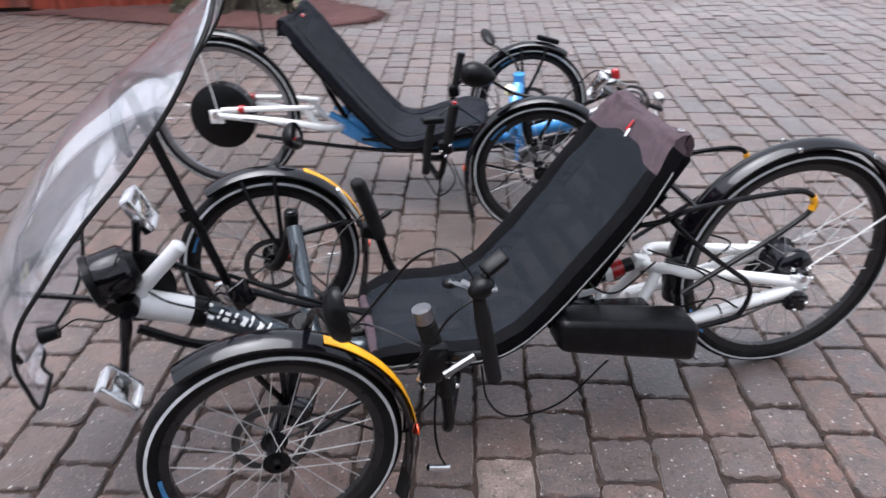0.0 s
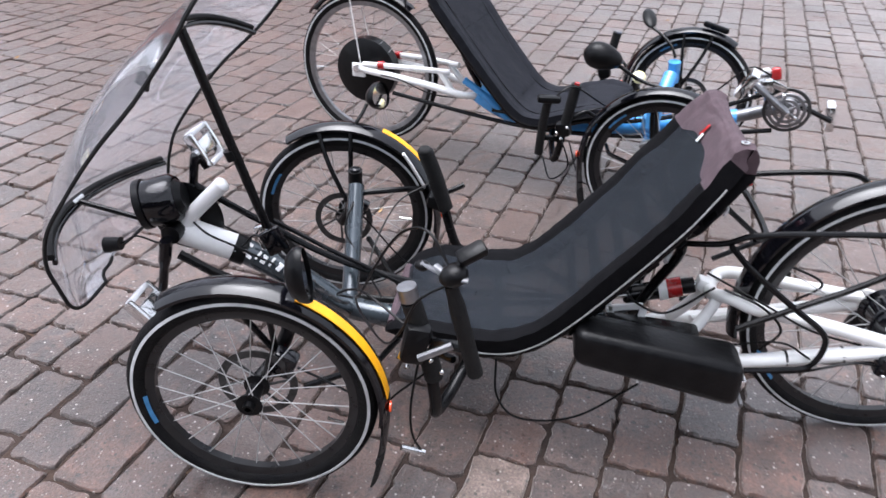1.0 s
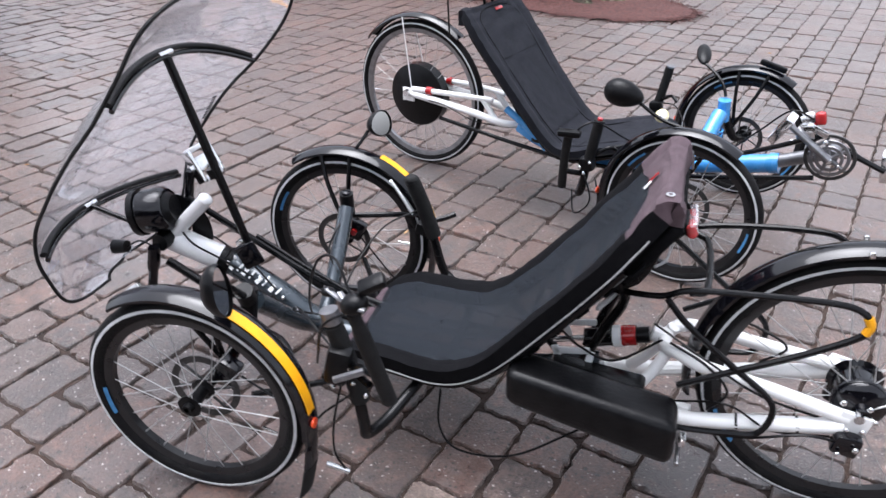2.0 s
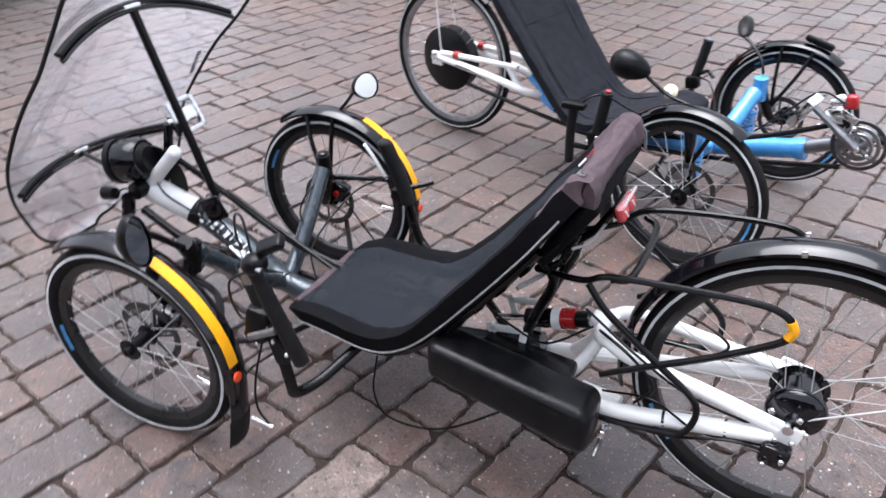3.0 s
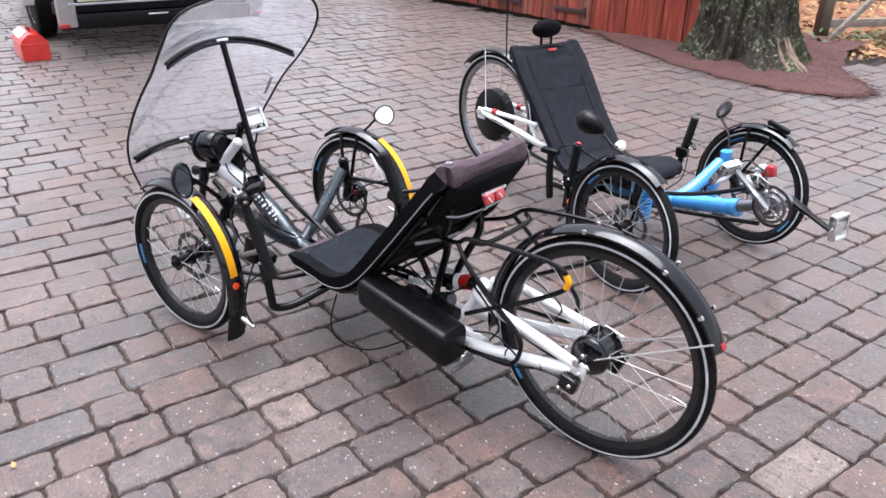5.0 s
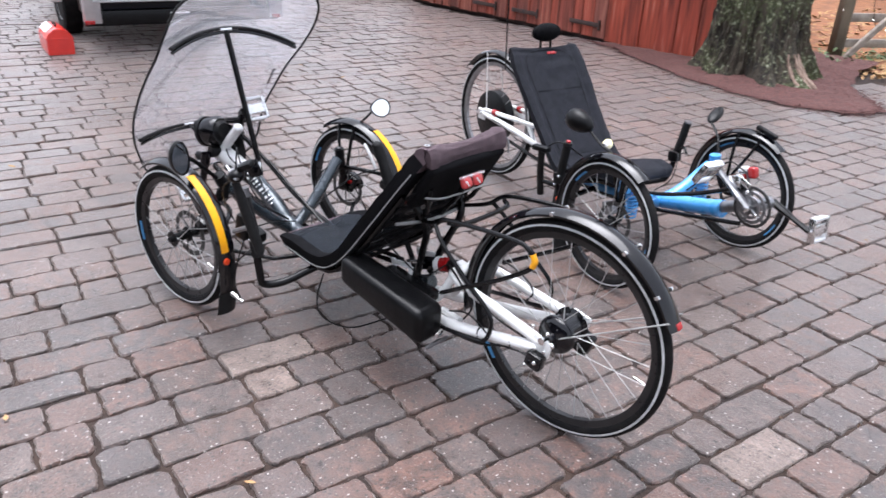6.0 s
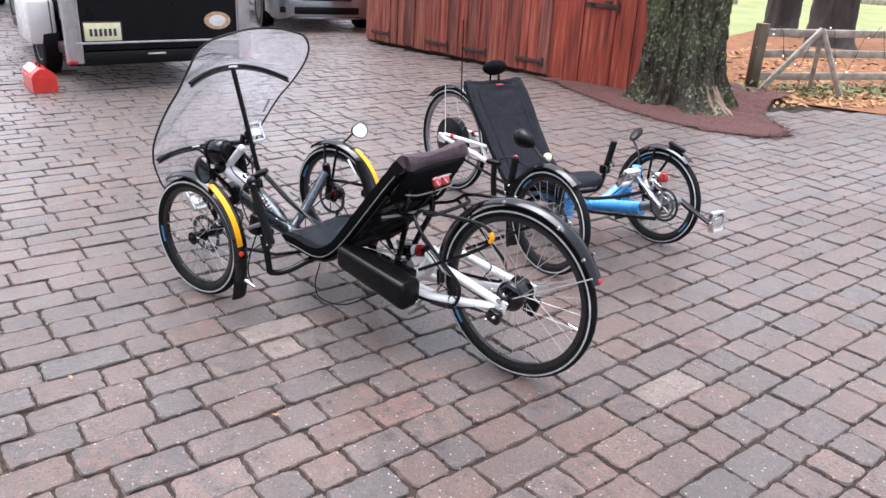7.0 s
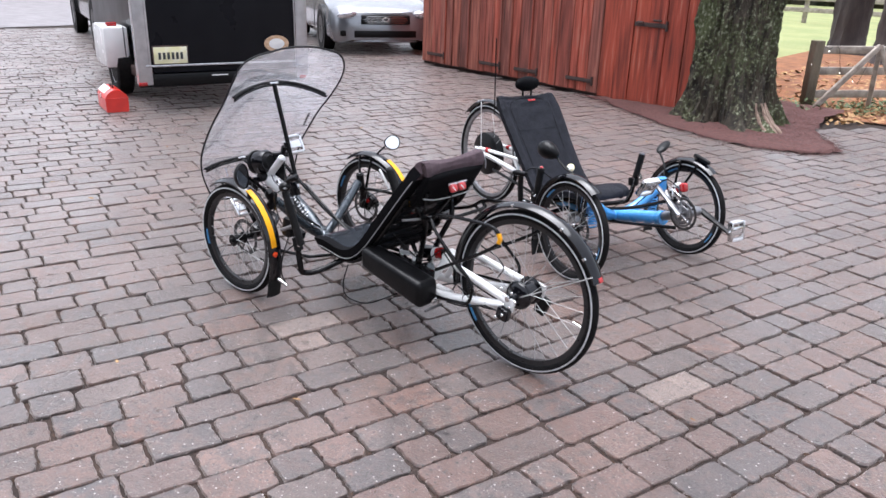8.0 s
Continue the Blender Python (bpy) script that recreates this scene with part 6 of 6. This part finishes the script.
def car(name, at, paint, label, length=4.7, width=1.78, height=1.45, tall=False):
    """A saloon (or tall wagon) lofted from side stations, with wheels, lamps, grille and glass. Local: nose at x = 0, body towards -x."""
    root = thing(name, label, "car", at=at)
    if tall:
        st = [(0.02, 0.45, 0.95, 0.72), (-0.10, 0.34, 1.05, 0.84), (-0.9, 0.30, 1.12, 0.95), (-1.4, 0.30, 1.16, 0.96), (-2.0, 0.30, 1.20, 0.97), (-3.6, 0.30, 1.20, 0.97), (-length + 0.1, 0.34, 1.15, 0.95), (-length, 0.45, 1.0, 0.86)]
    else:
        st = [(0.02, 0.24, 0.56, 0.66), (-0.03, 0.20, 0.64, 0.82), (-0.14, 0.18, 0.70, 0.93), (-0.50, 0.18, 0.80, 0.98), (-1.05, 0.19, 0.90, 0.98), (-1.5, 0.20, 0.95, 0.99), (-2.6, 0.20, 0.96, 1.0), (-3.7, 0.20, 0.98, 0.98), (-length + 0.15, 0.24, 0.98, 0.90), (-length, 0.36, 0.9, 0.78)]
    bm = bmesh.new()
    rings = []
    for x, z0, z1, w in st:
        hw = w * width / 2
        ring = [(-hw * 0.90, z0), (-hw, z0 + 0.10), (-hw, (z0 + z1) * 0.52), (-hw * 0.96, z1 - 0.08), (-hw * 0.82, z1), (-hw * 0.4, z1 + 0.025), (0, z1 + 0.03)]
        ring = ring + [(-y, z) for y, z in ring[-2::-1]]
        rings.append([bm.verts.new((x, y, z)) for y, z in ring])
    k = len(rings[0])
    for a, b in zip(rings, rings[1:]):
        for j in range(k):
            bm.faces.new((a[j], a[(j + 1) % k], b[(j + 1) % k], b[j]))
    bm.faces.new(rings[0])
    bm.faces.new(rings[-1][::-1])
    bmesh.ops.recalc_face_normals(bm, faces=bm.faces)
    part("body", bm, paint, root)
    # cabin
    bm = bmesh.new()
    z = 0.96 if not tall else 1.18
    cab = [(-1.35, z - 0.02, 0.70), (-2.0, height - 0.03, 0.60), (-3.0, height, 0.60), (-3.5, height - 0.06, 0.58), (-4.15, z, 0.66)] if not tall else [(-1.25, z, 0.78), (-1.75, 1.72, 0.70), (-3.0, 1.76, 0.72), (-length + 0.35, 1.72, 0.72), (-length + 0.08, z, 0.80)]
    rows = []
    for x, zt, w in cab:
        hw = width / 2 * w
        rows.append([bm.verts.new((x, y, zz)) for y, zz in ((-width * 0.44, z - 0.04), (-hw, zt), (0, zt + 0.02), (hw, zt), (width * 0.44, z - 0.04))])
    for a, b in zip(rows, rows[1:]):
        for j in range(4):
            bm.faces.new((a[j], a[j + 1], b[j + 1], b[j]))
    bmesh.ops.recalc_face_normals(bm, faces=bm.faces)
    part("cabin_glass", bm, M["glass"], root)
    wr = 0.33 if not tall else 0.38
    for x in (-0.88, -length + 0.95):
        for s in (-1, 1):
            yy = s * (width / 2 - 0.115)
            part("wheel_arch", turned([(wr + 0.05, s * 0.004), (wr + 0.055, s * 0.12), (0.05, s * 0.115), (0.05, 0.0)], 32, closed_profile=True), M["black"], root, at=pose(x, yy, wr + 0.01))
            wh = part("wheel", turned([(0.22, -0.10), (wr - 0.02, -0.105), (wr, -0.085), (wr, 0.085), (wr - 0.02, 0.105), (0.22, 0.10)], 36, closed_profile=True), M["tyre"], root, at=pose(x, yy + s * 0.02, wr))
            bm = turned([(0.0005, s * 0.07), (0.05, s * 0.085), (0.19, s * 0.08), (0.222, s * 0.10), (0.222, -s * 0.02), (0.0005, -s * 0.02)], 30)
            part("rim", bm, M["alu"], wh)
    return root


sedan_at = pose(-6.42, 6.36, 0, 0, 0, -29.0)
sedan = car("sedan", sedan_at, M["silver"], "silver sedan facing the yard beside the barn")
gr = part("grille", boxed((0.04, 0.80, 0.150), pose(0.014, 0, 0.545, 0, -12, 0), 0.03, 3), M["black"], sedan)
for k in range(5):
    part("grille_bar", boxed((0.008, 0.72 - 0.05 * abs(k - 2), 0.007), pose(0.040 - 0.004 * k, 0, 0.496 + 0.024 * k), 0.002), M["chrome"], gr)
part("badge", turned([(0.030, -0.004), (0.045, -0.004), (0.045, 0.004), (0.030, 0.004)], 24, closed_profile=True), M["chrome"], gr, at=pose(0.038, 0, 0.548, 0, 0, 90) @ Matrix.Diagonal((1.3, 1, 0.8, 1)))
for s in (-1, 1):
    hl = part("headlamp", ball((0.34, 0.30, 0.15), pose(-0.105, s * 0.60, 0.600, 0, -14, s * -28), 20), M["chrome"], sedan)
    part("lamp_lens", ball((0.355, 0.315, 0.158), pose(-0.098, s * 0.60, 0.601, 0, -14, s * -28), 20), M["clear"], hl)
    part("fog_recess", boxed((0.05, 0.34, 0.095), pose(-0.040, s * 0.56, 0.335, 0, 0, s * -14), 0.02), M["black"], sedan)
    part("door_mirror", ball((0.14, 0.20, 0.13), pose(-1.45, s * 0.98, 0.98), 14), M["silver"], sedan)
    part("door_seam", boxed((0.008, 0.006, 0.55), pose(-1.62, s * 0.885, 0.60), 0.001), M["ink"], sedan)
part("lower_intake", boxed((0.05, 1.02, 0.115), pose(0.004, 0, 0.325), 0.02), M["black"], sedan)
part("bumper_lip", rod([(-0.16, -0.80, 0.225), (-0.03, -0.5, 0.215), (0.02, 0, 0.215), (-0.03, 0.5, 0.215), (-0.16, 0.80, 0.225)], 0.020, 8, 5), M["silver"], sedan)
part("bonnet_joint", rod([(-0.02, -0.55, 0.668), (0.005, 0, 0.640), (-0.02, 0.55, 0.668)], 0.004, 6, 5), M["ink"], sedan)

truck = car("towing_wagon", pose(-12.82, 5.03, 0, 0, 0, 163.1), M["dark_paint"], "dark tall wagon hitched ahead of the trailer", length=5.0, width=1.9, tall=True)
part("tail_lamp", boxed((0.05, 0.14, 0.38), pose(-5.0, 0.84, 0.95), 0.02), M["red"], truck, "red tail lamp")
part("tail_lamp", boxed((0.05, 0.14, 0.38), pose(-5.0, -0.84, 0.95), 0.02), M["red"], truck, "red tail lamp")
part("rear_bumper", boxed((0.16, 1.8, 0.20), pose(-5.02, 0, 0.52), 0.03), M["alu"], truck)



def woods(name, centre, radius, a0, a1, height, label, seed):
    """A band of dark trees: an uneven wall of foliage with a ragged top."""
    bm = bmesh.new()
    cols, rows = int((a1 - a0) * 1.2), 14
    grid = []
    for i in range(cols + 1):
        a = radians(a0 + (a1 - a0) * i / cols)
        top = height * (0.85 + 0.30 * noise.noise((i * 0.13, seed, 0)) + 0.16 * noise.noise((i * 0.7, seed, 5)))
        col = []
        for j in range(rows + 1):
            z = top * j / rows
            r = radius + 1.2 * noise.noise((i * 0.35, j * 0.45, seed)) + 0.6 * noise.noise((i * 1.1, j * 1.2, seed + 3)) + 1.5 * (j / rows) ** 3
            col.append(bm.verts.new((centre[0] + r * math.cos(a), centre[1] + r * math.sin(a), z - 0.02)))
        grid.append(col)
    for a, b in zip(grid, grid[1:]):
        for j in range(rows):
            bm.faces.new((a[j], b[j], b[j + 1], a[j + 1]))
    bmesh.ops.solidify(bm, geom=bm.faces[:], thickness=0.3)
    return tagged(part(name, bm, M["woods"]), label, kind="structure")


M["woods"] = material("dark_woodland", (0.020, 0.024, 0.012), (0.060, 0.052, 0.030), rough=0.95, scale=1.4, bump=1.0, bump_scale=6)
# unseen band added behind the camera: darkens gloss reflections and deepens contact shadows
woods("backdrop_near_woods", (0, -1, 0), 15.0, -140, -38, 8.0, "added dark woods behind the camera, never seen, cutting off low sky light", 1.0)
woods("backdrop_far_woods", (0, 0, 0), 42.0, 70, 128, 9.0, "dark woodland edge far beyond the lawn", 2.0)
far_wall = part("boundary_wall", boxed((0.4, 34, 1.6), pose(-24, 10, 0.8), 0.02), M["rail"])
tagged(far_wall, "grey-brown boundary wall beyond the road", kind="structure")

# ---- paving: tumbled pavers in running courses ----
ANG, PITCH = radians(13.6), 0.139
CD, AD = Vector((math.sin(ANG), math.cos(ANG), 0)), Vector((math.cos(ANG), -math.sin(ANG), 0))
paving = new("paving")
tagged(paving, "tumbled red, brown and grey concrete pavers laid in courses", kind="structure")
LENGTHS = (0.14, 0.21, 0.28)
rng = random.Random(21)


def paver_outline(length, r):
    """Top outline of one worn paver: rounded corners and chipped, slightly crooked sides."""
    hx, hy = PITCH / 2 - 0.0031, length / 2 - 0.0038
    pts = []
    for sx, sy in ((1, 1), (-1, 1), (-1, -1), (1, -1)):
        k = 0.011 * r.uniform(0.4, 2.0)
        jx, jy = r.uniform(-0.005, 0.002), r.uniform(-0.005, 0.002)
        p, q = (sx * (hx + jx), sy * (hy - k)), (sx * (hx - k), sy * (hy + jy))
        m = (sx * (hx - 0.30 * k + jx), sy * (hy - 0.30 * k + jy))
        pts += [p, m, q] if sx * sy > 0 else [q, m, p]
        for f in (0.72, 0.38, 0.05, -0.30, -0.66):
            if sx * sy > 0:
                pts.append((sx * f * (hx - 0.02) + r.uniform(-0.006, 0.006), sy * (hy + r.uniform(-0.0060, 0.0020))))
            else:
                pts.append((sx * (hx + r.uniform(-0.0060, 0.0020)), sy * f * (hy - 0.02) + r.uniform(-0.01, 0.01)))
    return pts


def paver_geometry(length, r):
    pts = paver_outline(length, r)
    n = len(pts)
    soft = [r.uniform(0.5, 1.7) for _ in pts]
    verts = [(x, y, -0.026) for x, y in pts] + [(x, y, -0.0045 * s) for (x, y), s in zip(pts, soft)] + [(x - math.copysign(0.0028 * s, x), y - math.copysign(0.0028 * s, y), r.uniform(-0.0008, 0.0002)) for (x, y), s in zip(pts, soft)] + [(0, 0, r.uniform(-0.001, 0.0006))]
    faces = []
    for ring in range(2):
        for k in range(n):
            faces.append((ring * n + k, ring * n + (k + 1) % n, (ring + 1) * n + (k + 1) % n, (ring + 1) * n + k))
    faces += [(2 * n + k, 2 * n + (k + 1) % n, 3 * n) for k in range(n)]
    return verts, faces


shapes = {L: [paver_geometry(L, rng) for _ in range(12)] for L in LENGTHS}
paver_mesh = {}
for L in LENGTHS:
    for i, (v, f) in enumerate(shapes[L]):
        me = bpy.data.meshes.new("paver")
        me.from_pydata(v, [], f)
        me.shade_smooth()
        me.set_sharp_from_angle(angle=radians(28))
        me.materials.append(M["paver"])
        paver_mesh[L, i] = me
pale_mesh = {}


def paved(x, y):
    if all(in_bed(x + dx, y + dy) for dx, dy in ((0.12, 0), (-0.12, 0), (0, 0.12), (0, -0.12))) or x < -13.3 or x > 7.5 or y < -4.0:
        return False
    if (Vector((x, y, 0)) - BARN_A).dot(outward) < 0.02 and -5.5 < x < -0.9:
        return False
    return (x - 0.41) * 0.785 - (y - 5.85) * 0.62 > 0 if x > -0.9 and y > 5.3 else y < 12.0


PALE = [(0.473, -0.392), (0.600, -0.463), (1.770, 0.261)]
FIXED = {0: (-0.41, 0.28), 1: (-0.385, 0.14), 8: (0.53, 0.28)}
far_v, far_f = [], []
joints = []
count = 0
for k in range(-102, 62):
    across = 0.552 + k * PITCH
    runs = []
    start, first = FIXED.get(k, (rng.uniform(-0.1, 0.1), None))
    c = start
    while c < 13.5:
        L = first or rng.choices(LENGTHS, (4, 6, 1.5))[0]
        first = None
        runs.append((c + L / 2, L))
        c += L
    c = start
    while c > -8:
        L = rng.choices(LENGTHS, (4, 6, 1.5))[0]
        c -= L
        runs.append((c + L / 2, L))
    for mid, L in runs:
        p = AD * across + CD * mid
        if not paved(p.x, p.y):
            continue
        if -4.5 < p.x < 4.5 and -2.6 < p.y < 4.5:
            joints.append((p + CD * (L / 2), AD))
            joints.append((p + AD * (PITCH / 2) + CD * (0.05 * noise.noise((p.x * 9, p.y * 9, 2.0))), CD))
        i = rng.randrange(12)
        turn = -ANG + radians(rng.uniform(-0.9, 0.9)) + (math.pi if rng.random() < 0.5 else 0)
        m = Matrix.Translation((p.x, p.y, rng.uniform(-0.0055, 0.0020))) @ Euler((rng.uniform(-0.022, 0.022), rng.uniform(-0.030, 0.030), turn)).to_matrix().to_4x4()
        near = -0.55 < p.x < 2.55 and -1.55 < p.y < 0.98
        if near and count < 310:
            me = paver_mesh[L, i]
            if min(math.hypot(p.x - a, p.y - b) for a, b in PALE) < 0.05:
                me = me.copy()
                me.materials.clear()
                me.materials.append(M["paver_pale"])
            o = new("paver", me)
            o.parent = paving
            o.matrix_basis = m
            count += 1
        else:
            v, f = shapes[L][i]
            n0 = len(far_v)
            far_v += [tuple(m @ Vector(q)) for q in v]
            far_f += [tuple(n0 + j for j in q) for q in f]
me = bpy.data.meshes.new("paver_field")
me.from_pydata(far_v, [], far_f)
me.shade_smooth()
me.set_sharp_from_angle(angle=radians(28))
me.materials.append(M["paver_far"])
field = new("paver_field", me)
field.parent = paving
tagged(field, kind="stuff")

# ---- litter on the paving ----
M["litter"] = material("joint_litter", (0.075, 0.040, 0.022), (0.030, 0.018, 0.012), rough=0.9, scale=90)


def joint_spot(r):
    """A place in a joint, more often where litter has gathered."""
    while True:
        q, way = r.choice(joints)
        if noise.noise((q.x * 1.3, q.y * 1.3, 7.0)) + 0.25 > r.random() * 0.9:
            q = q + way * r.uniform(-0.06, 0.06)
            return q.x + r.gauss(0, 0.003), q.y + r.gauss(0, 0.003), r.uniform(-0.012, -0.002)


def strewn_spot(r):
    return r.uniform(-3.0, 3.2), r.uniform(-1.6, 4.0), 0.004


scatter("joint_litter", 5200, joint_spot, M["litter"], 0.0075, "brown crumbled leaves and twigs in the paving joints", 31, 0.8)
scatter("strewn_leaves", 34, strewn_spot, M["leaf"], 0.016, "a few dry fallen leaves on the pavers", 14, 0.4)
